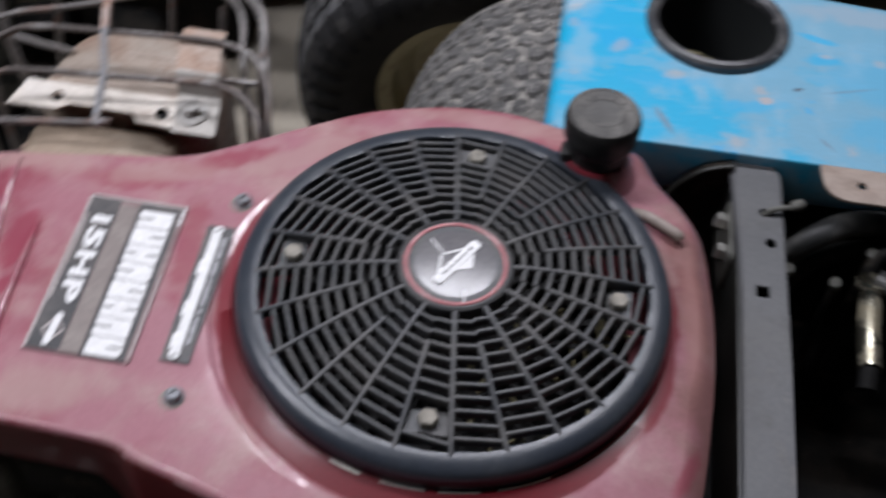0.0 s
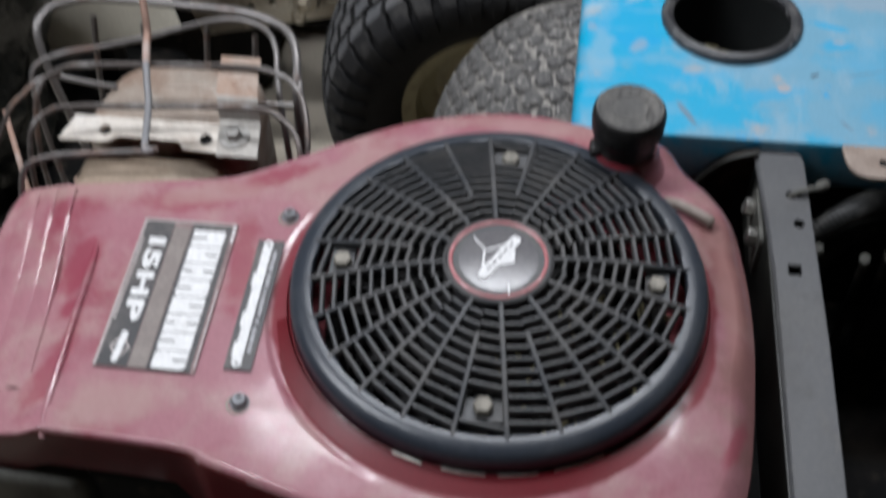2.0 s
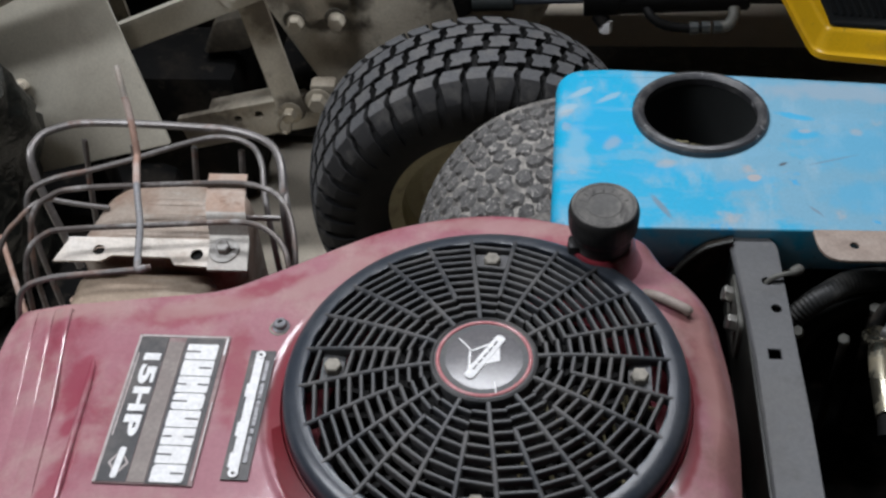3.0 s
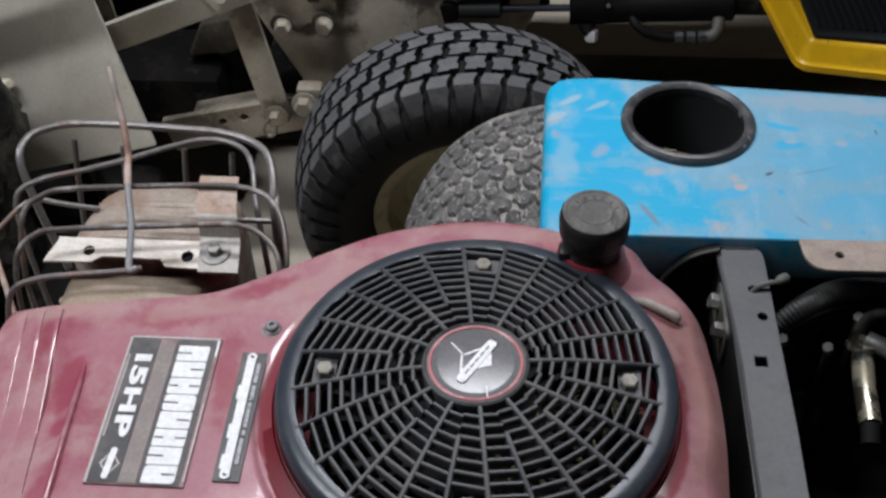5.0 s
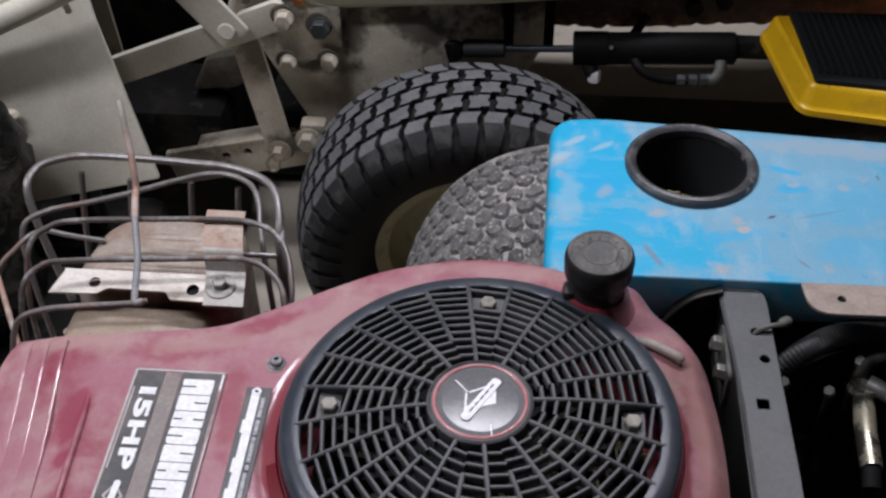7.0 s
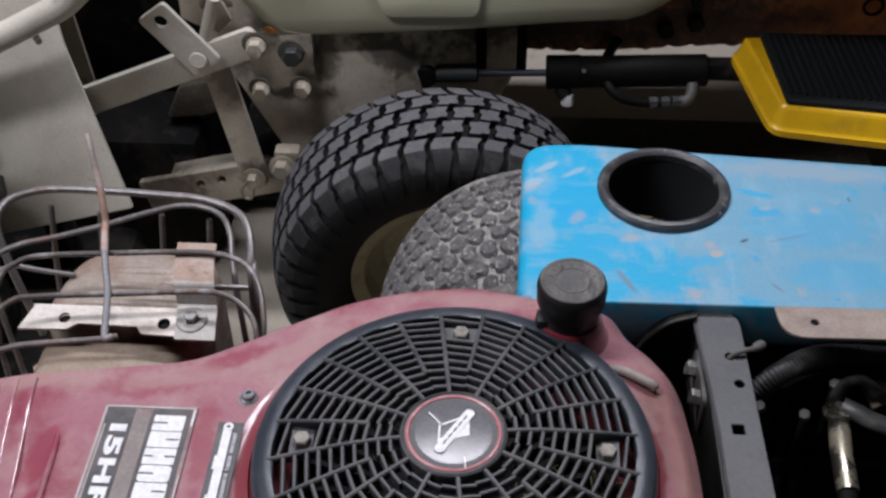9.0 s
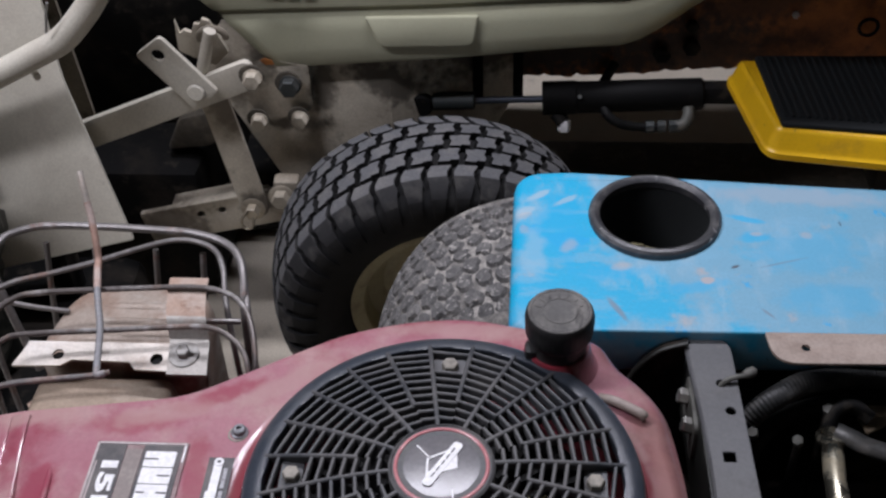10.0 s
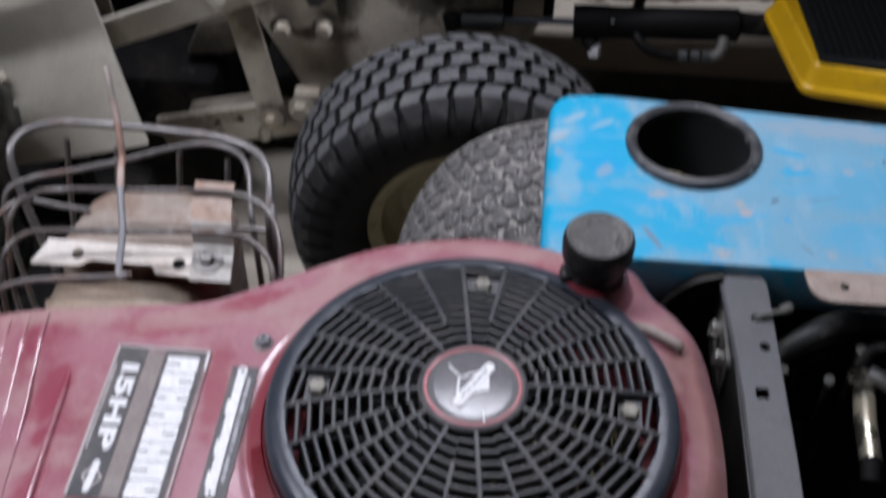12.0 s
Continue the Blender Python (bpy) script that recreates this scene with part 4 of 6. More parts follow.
def build_crankcase():
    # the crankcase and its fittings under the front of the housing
    part("crankcase", box(B(), (-0.02, 0.0, 0.52), (0.26, 0.24, 0.20), 0.03, seg=4), DARK, engine, "near-black crankcase")
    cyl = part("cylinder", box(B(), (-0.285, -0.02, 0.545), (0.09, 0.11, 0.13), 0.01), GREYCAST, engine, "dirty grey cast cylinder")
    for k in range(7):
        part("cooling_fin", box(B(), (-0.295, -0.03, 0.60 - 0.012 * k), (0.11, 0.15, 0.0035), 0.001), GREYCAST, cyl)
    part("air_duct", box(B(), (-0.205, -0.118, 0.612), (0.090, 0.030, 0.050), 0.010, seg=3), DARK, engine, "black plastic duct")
    part("cylinder_head", box(B(), (-0.300, -0.105, 0.575), (0.100, 0.070, 0.110), 0.008, seg=3), GREYCAST, engine, "dirty grey cylinder head")
    part("throttle_lever", tube(B(), [(-0.20, -0.15, 0.57), (-0.22, -0.165, 0.585), (-0.25, -0.17, 0.575), (-0.28, -0.165, 0.58)], 0.004, 8), STEEL, engine)
    part("shroud", box(B(), (-0.16, -0.118, 0.60), (0.02, 0.03, 0.10), 0.004), RED, engine)


GREYCAST = mat("dirty_cast_aluminium", (0.13, 0.13, 0.115), [((0.05, 0.045, 0.04), 25, 0.42, 0.7, 0.8, 0.8)], rough=0.6, metal=0.3, bump=0.3)
build_crankcase()


# ---- silencer and its wire guard ----
def build_muffler():
    ob = thing("muffler", "rust-stained steel muffler with a bolted cross strap", "muffler", (-0.28, 0.17, 0.50))
    def shell(z0, z1, poly, r):
        bm = B()
        # two pressed halves with soft edges
        loops = [(0.86, z0), (0.97, z0 + 0.006), (1.0, z0 + 0.016), (1.0, z1 - 0.018), (0.985, z1 - 0.010), (0.955, z1 - 0.004), (0.90, z1 - 0.0008), (0.80, z1 + 0.0008), (0.5, z1 + 0.0020)]
        cx, cy = sum(p[0] for p in poly) / len(poly), sum(p[1] for p in poly) / len(poly)
        line = rounded(poly, r, 8)
        rings = [[bm.verts.new((cx + (x - cx) * k, cy + (y - cy) * k, z)) for x, y in line] for k, z in loops]
        for a, b in zip(rings, rings[1:]):
            for i in range(len(a)):
                bm.faces.new((a[i - 1], a[i], b[i], b[i - 1]))
        bm.faces.new(rings[0][::-1])
        bm.faces.new(rings[-1])
        return bm
    body = part("body", shell(0.50, 0.648, [(-0.343, 0.146), (-0.205, 0.146), (-0.205, 0.234), (-0.326, 0.234)], 0.03), MUFFLER, ob)
    part("body_front", shell(0.50, 0.640, [(-0.333, 0.086), (-0.219, 0.086), (-0.219, 0.139), (-0.333, 0.139)], 0.013), TANSTEEL, ob, "tan heat-stained front half")
    # pressed beads over the top
    for y in (0.171, 0.189, 0.207):
        part("bead", tube(B(), [(-0.312 + (y - 0.17) * 0.25, y, 0.6440), (-0.27, y, 0.6462), (-0.215, y, 0.6448)], 0.0058, 12), MUFFLER, body)
    # folded cross strap with two holes
    holes = [circle2(-0.3095, 0.0015, 0.0046), circle2(-0.2310, -0.0010, 0.0050), circle2(-0.207, 0.007, 0.003)]
    mm = Matrix.Translation((0, 0.1355, 0.6645)) @ Matrix.Rotation(radians(12), 4, "X")
    part("cross_strap", plate(B(), [(-0.344, -0.0095), (-0.306, -0.0085), (-0.298, -0.003), (-0.252, -0.004), (-0.247, -0.0105), (-0.196, -0.0125), (-0.196, 0.013), (-0.335, 0.013)], 0.0022, mm, holes), STRAPM, ob, "pale worn steel strap with holes")
    part("cross_strap_fold", plate(B(), [(-0.336, 0), (-0.196, 0), (-0.196, 0.014), (-0.336, 0.014)], 0.0022, Matrix.Translation((0, 0.1482, 0.6673)) @ Matrix.Rotation(radians(-70), 4, "X")), STRAPM, ob)
    # dark discs under the strap's holes, in place of the shade inside them
    for x in (-0.3095, -0.2310):
        part("bolt_hole", lathe(B(), [(0, 0), (0.0062, 0), (0.0062, -0.003), (0, -0.003)], 20, Matrix.Translation((x, 0.1358, 0.6607)) @ Matrix.Rotation(radians(12), 4, "X")), DARK, ob)
    for x, y in ((-0.33, 0.112), (-0.22, 0.112)):
        part("stud", rod(B(), (x, y, 0.60), (x, y, 0.634), 0.004, 12), RUST, ob)
    return ob


TANSTEEL = mat("heat_tanned_steel", (0.32, 0.25, 0.185), [((0.24, 0.17, 0.125), 26, 0.45, 0.7, 0.75, 0.7), ((0.42, 0.36, 0.29), (12, 50, 40), 0.5, 0.7, 0.6, 0.6)], rough=0.6, metal=0.15, bump=0.12)
STRAPM = mat("pale_strap_steel", (0.50, 0.46, 0.41), [((0.34, 0.25, 0.19), 30, 0.45, 0.7, 0.7, 0.7), ((0.62, 0.60, 0.57), 22, 0.5, 0.7, 0.4, 0.6)], rough=0.45, metal=0.4, bump=0.08)
build_muffler()


def build_bracket():
    """The bent strip that clamps the guard to the muffler."""
    ob = thing("guard_clamp", "bent rusty steel clamp strip bolted over the muffler strap", "clamp", (-0.21, 0.14, 0.66))
    bm = B()
    prof = [(0.204, 0.6860), (0.190, 0.6866), (0.165, 0.6870), (0.1600, 0.6864), (0.1565, 0.6842), (0.1540, 0.680), (0.1525, 0.6745), (0.1505, 0.6705), (0.147, 0.6690), (0.1185, 0.6650)]
    left = [-0.2320 + 0.0125 * smoothstep(0.205, 0.12, y) for y, z in prof]
    rows = []
    for (y, z), x0 in zip(prof, left):
        x1 = x0 + 0.0312
        rows.append([bm.verts.new(p) for p in ((x0, y, z), (x1, y, z), (x1, y, z - 0.0025), (x0, y, z - 0.0025))])
    for a, b in zip(rows, rows[1:]):
        for i in range(4):
            bm.faces.new((a[i - 1], a[i], b[i], b[i - 1]))
    bm.faces.new(rows[0])
    bm.faces.new(rows[-1][::-1])
    strip = part("strip", bm, RUST, ob)
    strip.data.materials.append(CLAMPGREY)
    for f in strip.data.polygons:
        f.material_index = 1 if f.center.y < 0.161 else 0
    part("bolt", hexbolt(B(), (-0.2090, 0.1365, 0.6672), (0, -0.14, 1), 0.0098, 0.0060, 0.0118), WASHER, ob, "plated hex bolt and washer")


CLAMPGREY = mat("bare_grey_steel", (0.36, 0.34, 0.31), [((0.26, 0.19, 0.15), 35, 0.5, 0.7, 0.7, 0.6)], rough=0.55, metal=0.3, bump=0.1)
WASHER = mat("dull_zinc", (0.34, 0.33, 0.31), [((0.2, 0.18, 0.16), 90, 0.45, 0.7, 0.8, 0.7)], rough=0.6, metal=0.3, bump=0.1)
build_bracket()


def build_guard():
    ob = thing("muffler_guard", "dull steel wire basket guarding the muffler", "guard", (-0.27, 0.19, 0.50))
    w = 0.0023
    def wire(pts, r=w, m=WIRE, name="wire", label=""):
        part(name, tube(B(), pts, r, 10, 5), m, ob, label)
    # hoops that lie over the top and bend down at both ends
    wire([(-0.352, 0.060, 0.65), (-0.346, 0.074, 0.682), (-0.328, 0.082, 0.6895), (-0.300, 0.0875, 0.690), (-0.264, 0.093, 0.690), (-0.252, 0.0965, 0.690)])
    wire([(-0.352, 0.085, 0.58), (-0.355, 0.092, 0.64), (-0.355, 0.112, 0.680), (-0.343, 0.129, 0.689), (-0.320, 0.1345, 0.690), (-0.261, 0.140, 0.690), (-0.205, 0.1452, 0.690), (-0.184, 0.1435, 0.690), (-0.170, 0.137, 0.688), (-0.158, 0.125, 0.684), (-0.152, 0.108, 0.672), (-0.154, 0.10, 0.62)], w, DARKWIRE)
    wire([(-0.362, 0.118, 0.58), (-0.366, 0.132, 0.64), (-0.364, 0.154, 0.682), (-0.351, 0.171, 0.690), (-0.330, 0.1795, 0.690), (-0.273, 0.185, 0.690), (-0.210, 0.1890, 0.690), (-0.184, 0.184, 0.690), (-0.169, 0.174, 0.689), (-0.158, 0.156, 0.686), (-0.151, 0.130, 0.678), (-0.150, 0.110, 0.66), (-0.152, 0.10, 0.60)], w, DARKWIRE)
    wire([(-0.376, 0.165, 0.56), (-0.388, 0.185, 0.62), (-0.393, 0.203, 0.655), (-0.378, 0.219, 0.661), (-0.345, 0.233, 0.661), (-0.312, 0.248, 0.661), (-0.280, 0.265, 0.661), (-0.252, 0.277, 0.661), (-0.230, 0.276, 0.661), (-0.212, 0.265, 0.661), (-0.201, 0.244, 0.660), (-0.196, 0.222, 0.654), (-0.190, 0.200, 0.64), (-0.184, 0.182, 0.60), (-0.182, 0.176, 0.54)], 0.0025)
    wire([(-0.376, 0.215, 0.56), (-0.394, 0.232, 0.62), (-0.406, 0.252, 0.655), (-0.404, 0.273, 0.661), (-0.392, 0.286, 0.661), (-0.368, 0.294, 0.661), (-0.320, 0.294, 0.661), (-0.267, 0.2905, 0.661), (-0.235, 0.287, 0.661), (-0.207, 0.276, 0.661), (-0.191, 0.260, 0.660), (-0.183, 0.238, 0.655), (-0.180, 0.215, 0.640), (-0.178, 0.200, 0.60), (-0.176, 0.19, 0.54)], 0.0036)
    wire([(-0.180, 0.228, 0.649), (-0.175, 0.208, 0.640), (-0.172, 0.192, 0.61), (-0.171, 0.185, 0.55)], 0.0026)
    wire([(-0.150, 0.122, 0.655), (-0.1455, 0.112, 0.662), (-0.144, 0.104, 0.655), (-0.146, 0.098, 0.63)], 0.0026, STRAPM, "wire_end", "bright bent wire end")
    # upright rods behind
    for x, y, z in ((-0.372, 0.290, 0.645), (-0.326, 0.284, 0.645), (-0.271, 0.283, 0.645), (-0.228, 0.279, 0.645)):
        wire([(x, y, z), (x - 0.003, y - 0.012, 0.60), (x - 0.006, y - 0.022, 0.55)], 0.0027)
    wire([(-0.377, 0.203, 0.656), (-0.350, 0.200, 0.653), (-0.322, 0.198, 0.651)], 0.0021, WIRE)
    wire([(-0.208, 0.183, 0.658), (-0.190, 0.185, 0.656), (-0.176, 0.187, 0.654)], 0.0024)
    wire([(-0.366, 0.196, 0.664), (-0.374, 0.178, 0.672), (-0.382, 0.160, 0.671), (-0.388, 0.147, 0.668), (-0.396, 0.130, 0.650)], 0.0021, DARKWIRE)
    wire([(-0.425, 0.196, 0.616), (-0.412, 0.174, 0.620), (-0.386, 0.130, 0.620), (-0.376, 0.112, 0.612)], 0.0024, RUSTWIRE)
    # long bent wire that sticks up through the hoops
    wire([(-0.254, 0.0925, 0.6935), (-0.2585, 0.0905, 0.6935), (-0.2610, 0.097, 0.694), (-0.269, 0.135, 0.6945), (-0.277, 0.160, 0.6955), (-0.2825, 0.178, 0.697)], 0.0028, PALEWIRE)
    wire([(-0.2825, 0.178, 0.697), (-0.2880, 0.200, 0.6985), (-0.2895, 0.209, 0.700), (-0.2915, 0.217, 0.709), (-0.296, 0.231, 0.723), (-0.300, 0.240, 0.734)], 0.0030, RUSTWIRE, "bent_wire", "rusty wire end sticking up")
    wire([(-0.300, 0.240, 0.734), (-0.303, 0.2475, 0.744), (-0.3065, 0.256, 0.7525)], 0.0027, STRAPM, "bent_wire_tip", "bright bare wire tip")


build_guard()


# ---- chassis of this machine ----
chassis = thing("lawn_tractor_chassis", "grey steel frame rails of a stripped lawn tractor", "chassis", (0.2, 0.0, 0.0))


def build_chassis():
    m = Matrix.Translation((0, 0, 0.630))
    outline = rounded([(0.1930, -0.40), (0.2285, -0.40), (0.2255, -0.13), (0.2250, 0.02), (0.2205, 0.203), (0.1850, 0.205), (0.1922, 0.09), (0.1930, 0.0)], [0, 0, 0, 0, 0.016, 0.004, 0.02, 0.02])
    sq = [(0.2018, 0.0768), (0.2108, 0.0768), (0.2108, 0.0858), (0.2018, 0.0858)]
    rail = part("frame_rail", plate(B(), outline, 0.003, m, [sq, circle2(0.2125, 0.1260, 0.0038), circle2(0.2085, 0.154, 0.0038)], 0.0008), BEAM, chassis, "grey painted steel channel with punched holes", smooth=12)
    # the rail's sides get a darker steel: grime, and shade in the colour
    part("rail_side", box(B(), (0.1915, -0.0975, 0.588), (0.003, 0.602, 0.078), 0.001, Matrix.Rotation(radians(0.4), 3, "Z")), SHADED_STEEL, chassis, "grimy side of the rail, darkened for its shade")
    part("rail_side", box(B(), (0.2238, -0.10, 0.612), (0.003, 0.58, 0.030), 0.001, Matrix.Rotation(radians(0.75), 3, "Z")), SHADED_STEEL, chassis)
    # rounded edge of the channel
    part("rail_edge", tube(B(), [(0.1945, -0.39, 0.6262), (0.1945, 0.0, 0.6262), (0.1935, 0.09, 0.6262), (0.1866, 0.202, 0.6262)], 0.0036, 10), BEAM, chassis)
    for x in (-0.20, 0.30):
        for y in (-0.35, -0.1):
            part("axle_stand", box(B(), (x, y, 0.20), (0.05, 0.05, 0.40), 0.004), DARK, chassis)
    # plate and panel added in near-black, for the shade of the bay
    part("engine_plate", box(B(), (0.05, -0.05, 0.410), (0.90, 0.66, 0.012), 0.002), DARK, chassis, "black plate added for the shade of the bay")
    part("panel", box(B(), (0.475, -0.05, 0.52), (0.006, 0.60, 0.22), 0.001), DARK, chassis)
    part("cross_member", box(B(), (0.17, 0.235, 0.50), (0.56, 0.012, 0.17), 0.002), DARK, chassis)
    # bolts on the side of the rail
    br = part("side_bracket", plate(B(), rounded([(0.116, 0.578), (0.174, 0.578), (0.174, 0.619), (0.116, 0.619)], 0.008), 0.004, Matrix(((0, 0, 1, 0.1895), (1, 0, 0, 0), (0, 1, 0, 0), (0, 0, 0, 1)))), GREYCAST, chassis, "dull plated side bracket")
    for y, z in ((0.160, 0.606), (0.130, 0.606)):
        part("bolt", hexbolt(B(), (0.1855, y, z), (-1, 0.1, 0.25), 0.0115, 0.008), BRIGHT, chassis, "bright plated bolt head")
    part("clip", tube(B(), [(0.2075, 0.153, 0.628), (0.2125, 0.154, 0.6335), (0.2205, 0.156, 0.6355), (0.228, 0.158, 0.635)], 0.0022, 8), GREYCAST, chassis, "bent steel clip")
    part("clip", lathe(B(), [(0, 0), (0.003, 0), (0.0045, 0.004), (0.0042, 0.009), (0.002, 0.011), (0, 0.011)], 14, along((0.226, 0.158, 0.635), (0.242, 0.166, 0.637))[0]), GREYCAST, chassis)
    # rounded black sheet guard under the tank's edge
    arc = [(0.126, 0.548), (0.134, 0.572), (0.141, 0.588), (0.147, 0.602), (0.155, 0.614), (0.167, 0.626), (0.186, 0.634)]
    guard = part("belt_guard", plate(B(), [*[(q.x, q.y) for q in spline([(x, z, 0) for x, z in arc], 5)], (0.186, 0.53), (0.126, 0.53)], 0.004, standing(0.1945)), DARK, chassis, "rounded black sheet guard")
    part("guard_lip", tube(B(), [(x, 0.1925, z) for x, z in arc], 0.0020, 10), SHADED_STEEL, guard, "worn edge of the guard")
    for x, y, z in ((0.241, 0.151, 0.572), (0.276, 0.144, 0.572), (0.306, 0.178, 0.572)):
        part("bay_bolt", hexbolt(B(), (x, y, z), (-0.3, -0.4, 1), 0.0085, 0.008), GREYCAST, chassis, "dull bolt in the dark bay")
        part("bay_bolt_post", rod(B(), (x, y, 0.415), (x, y, z + 0.001), 0.0035, 10), DARK, chassis)
    m = Matrix.Translation((0, 0, 0.6455))
    part("flange", plate(B(), rounded([(0.249, 0.1625), (0.62, 0.168), (0.62, 0.198), (0.246, 0.196)], [0.020, 0, 0, 0.002]), 0.003, m, [circle2(0.2755, 0.1795, 0.0034)], 0.0006), PINKPLATE, chassis, "pale primer-coloured sheet flange")


SHADED_STEEL = mat("grimy_shaded_steel", (0.013, 0.014, 0.012), [((0.034, 0.034, 0.028), 25, 0.45, 0.7, 0.5, 0.7)], rough=0.45, bump=0.1)
PINKPLATE = mat("pale_primer_plate", (0.34, 0.275, 0.23), [((0.22, 0.165, 0.135), 24, 0.45, 0.7, 0.7, 0.7)], rough=0.6, bump=0.08)
build_chassis()


DUSTHOSE = mat("dusty_hose_rubber", (0.034, 0.035, 0.035), [((0.12, 0.116, 0.108), 40, 0.45, 0.7, 0.85, 0.7)], rough=0.5, spec=0.35)


def build_bay():
    hose = thing("hose", "black corrugated rubber hose", "hose", (0.30, 0.2, 0.45))
    part("corrugated_hose", tube(B(), [(0.236, 0.170, 0.562), (0.248, 0.175, 0.575), (0.263, 0.182, 0.584), (0.285, 0.193, 0.588), (0.312, 0.200, 0.587), (0.355, 0.206, 0.584), (0.46, 0.206, 0.575)], 0.0096, 16, 40, (0.0034, 0.0005)), DUSTHOSE, hose)
    part("plain_hose", tube(B(), [(0.235, 0.150, 0.50), (0.255, 0.178, 0.535), (0.290, 0.196, 0.552), (0.35, 0.202, 0.552), (0.46, 0.195, 0.54)], 0.008, 14, 8), HOSE, hose)
    pipe = thing("coolant_pipe", "tarnished chrome elbow pipe", "pipe", (0.31, 0.13, 0.45))
    part("down_pipe", tube(B(), [(0.306, 0.160, 0.564), (0.305, 0.148, 0.568), (0.3015, 0.130, 0.570), (0.299, 0.105, 0.570), (0.2980, 0.0740, 0.568)], 0.0088, 24, 10), CHROME, pipe)
    part("collar", lathe(B(), [(0.008, 0), (0.0135, 0.001), (0.0148, 0.004), (0.0135, 0.007), (0.0105, 0.008), (0.0095, 0.003)], 32, along((0.306, 0.150, 0.567), (0.305, 0.157, 0.583))[0]), CHROME, pipe)
    part("side_pipe", tube(B(), [(0.306, 0.152, 0.578), (0.318, 0.145, 0.577), (0.334, 0.139, 0.573), (0.39, 0.13, 0.56)], 0.0075, 18, 8), STEEL, pipe)
    part("pipe_sleeve", rod(B(), (0.2980, 0.0750, 0.568), (0.297, 0.060, 0.562), 0.0074, 20), DARK, pipe)
    part("elbow", tube(B(), [(0.304, 0.158, 0.560), (0.309, 0.172, 0.575), (0.324, 0.178, 0.580), (0.338, 0.168, 0.575)], 0.006, 18, 8), DARK, pipe)
    bk = thing("bracket", "tan cardboard-coloured bracket in the engine bay", "bracket", (0.35, 0.2, 0.42))
    part("tab", plate(B(), rounded([(0.338, 0.166), (0.356, 0.176), (0.362, 0.196), (0.342, 0.196), (0.333, 0.184)], 0.004), 0.003, Matrix.Translation((0, 0, 0.560))), TAN, bk)


TAN = mat("tan_bracket", (0.32, 0.25, 0.17), [((0.2, 0.15, 0.1), 30, 0.45, 0.7, 0.8, 0.7)], rough=0.7)
build_bay()


# ---- the blue tank ----
def build_tank():
    ob = thing("blue_tank", "scuffed blue plastic tank with a wide black filler hole", "tank", (0.3, 0.3, 0.5))
    z1, z0 = 0.640, 0.588
    x0, x1, y0, y1 = 0.0395, 0.72, 0.199, 0.408
    cx, cy, R = 0.1700, 0.3445, 0.0530
    top = rounded([(x0 + 0.001, y0), (x1, y0 + 0.004), (x1, y1 - 0.041), (0.095, y1 + 0.004), (x0 + 0.004, y1)], [0.016, 0, 0, 0.012, 0.028], 8)
    bm = B()
    line = top
    n = len(line)
    mx, my = 0.30, 0.30
    rings = []
    for inset, z in ((0.004, z0), (0.0, z1 - 0.010), (0.0012, z1 - 0.005), (0.004, z1 - 0.0015), (0.008, z1), (0.011, z1)):
        ring = []
        for i, (x, y) in enumerate(line):
            # the near edge is sharp, the others are round
            sharp = 0.22 if y < 0.21 and x > x0 + 0.012 else 1.0
            a, b = Vector(line[i - 1]), Vector(line[(i + 1) % n])
            d = (b - a).normalized()
            k = 0.0 if z == z0 and y > 0.25 else inset * (1 + 3 * smoothstep(0.19, 0.25, x)) if z == z0 else inset * sharp  # only the near side is undercut
            ring.append(bm.verts.new((x - d.y * k, y + d.x * k, z if z == z0 else z1 - (z1 - z) * sharp)))
        rings.append(ring)
    for a, b in zip(rings, rings[1:]):
        for i in range(n):
            bm.faces.new((a[i - 1], a[i], b[i], b[i - 1]))
    # the top, in two sheets that meet on a line through the round hole
    edge = [(v.co.x, v.co.y) for v in rings[-1]]
    west = [(x, y) for x, y in edge if x < cx]
    east = [(x, y) for x, y in edge if x >= cx]
    k = next(i for i in range(len(edge)) if edge[i - 1][0] >= cx > edge[i][0])
    west = [edge[(k + i) % n] for i in range(len(west))]
    k = next(i for i in range(len(edge)) if edge[i - 1][0] < cx <= edge[i][0])
    east = [edge[(k + i) % n] for i in range(len(east))]
    cuts = sorted(a[1] + (b[1] - a[1]) * (cx - a[0]) / (b[0] - a[0]) for a, b in zip(edge, edge[1:] + edge[:1]) if (a[0] < cx) != (b[0] < cx))
    ybot, ytop = cuts[0], cuts[-1]
    arc = lambda a0, a1: [(cx + R * math.cos(radians(a0 + (a1 - a0) * i / 24)), cy + R * math.sin(radians(a0 + (a1 - a0) * i / 24))) for i in range(25)]
    for loop in ([(cx, ytop), *west, (cx, ybot), *arc(270, 90)], [(cx, ybot), *east, (cx, ytop), *arc(90, -90)]):
        bm.faces.new([bm.verts.new((x, y, z1)) for x, y in loop])
    part("shell", bm, BLUE, ob, "sun-faded scratched blue shell", smooth=40)
    at = Matrix.Translation((cx, cy, z1 - 0.001)) @ Matrix.Rotation(radians(-2.5), 4, "X")
    part("filler_ring", lathe(B(), [(R - 0.003, -0.004), (R - 0.0038, 0.003), (R - 0.0022, 0.0050), (R + 0.0010, 0.0064), (R + 0.0042, 0.0055), (R + 0.0062, 0.0032), (R + 0.0066, -0.001), (R + 0.004, -0.004), (R - 0.003, -0.004)], 72, at), RINGM, ob, "scuffed black rubber ring")
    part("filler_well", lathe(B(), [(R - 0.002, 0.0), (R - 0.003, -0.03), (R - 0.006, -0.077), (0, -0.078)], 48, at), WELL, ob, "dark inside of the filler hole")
    bits = B()
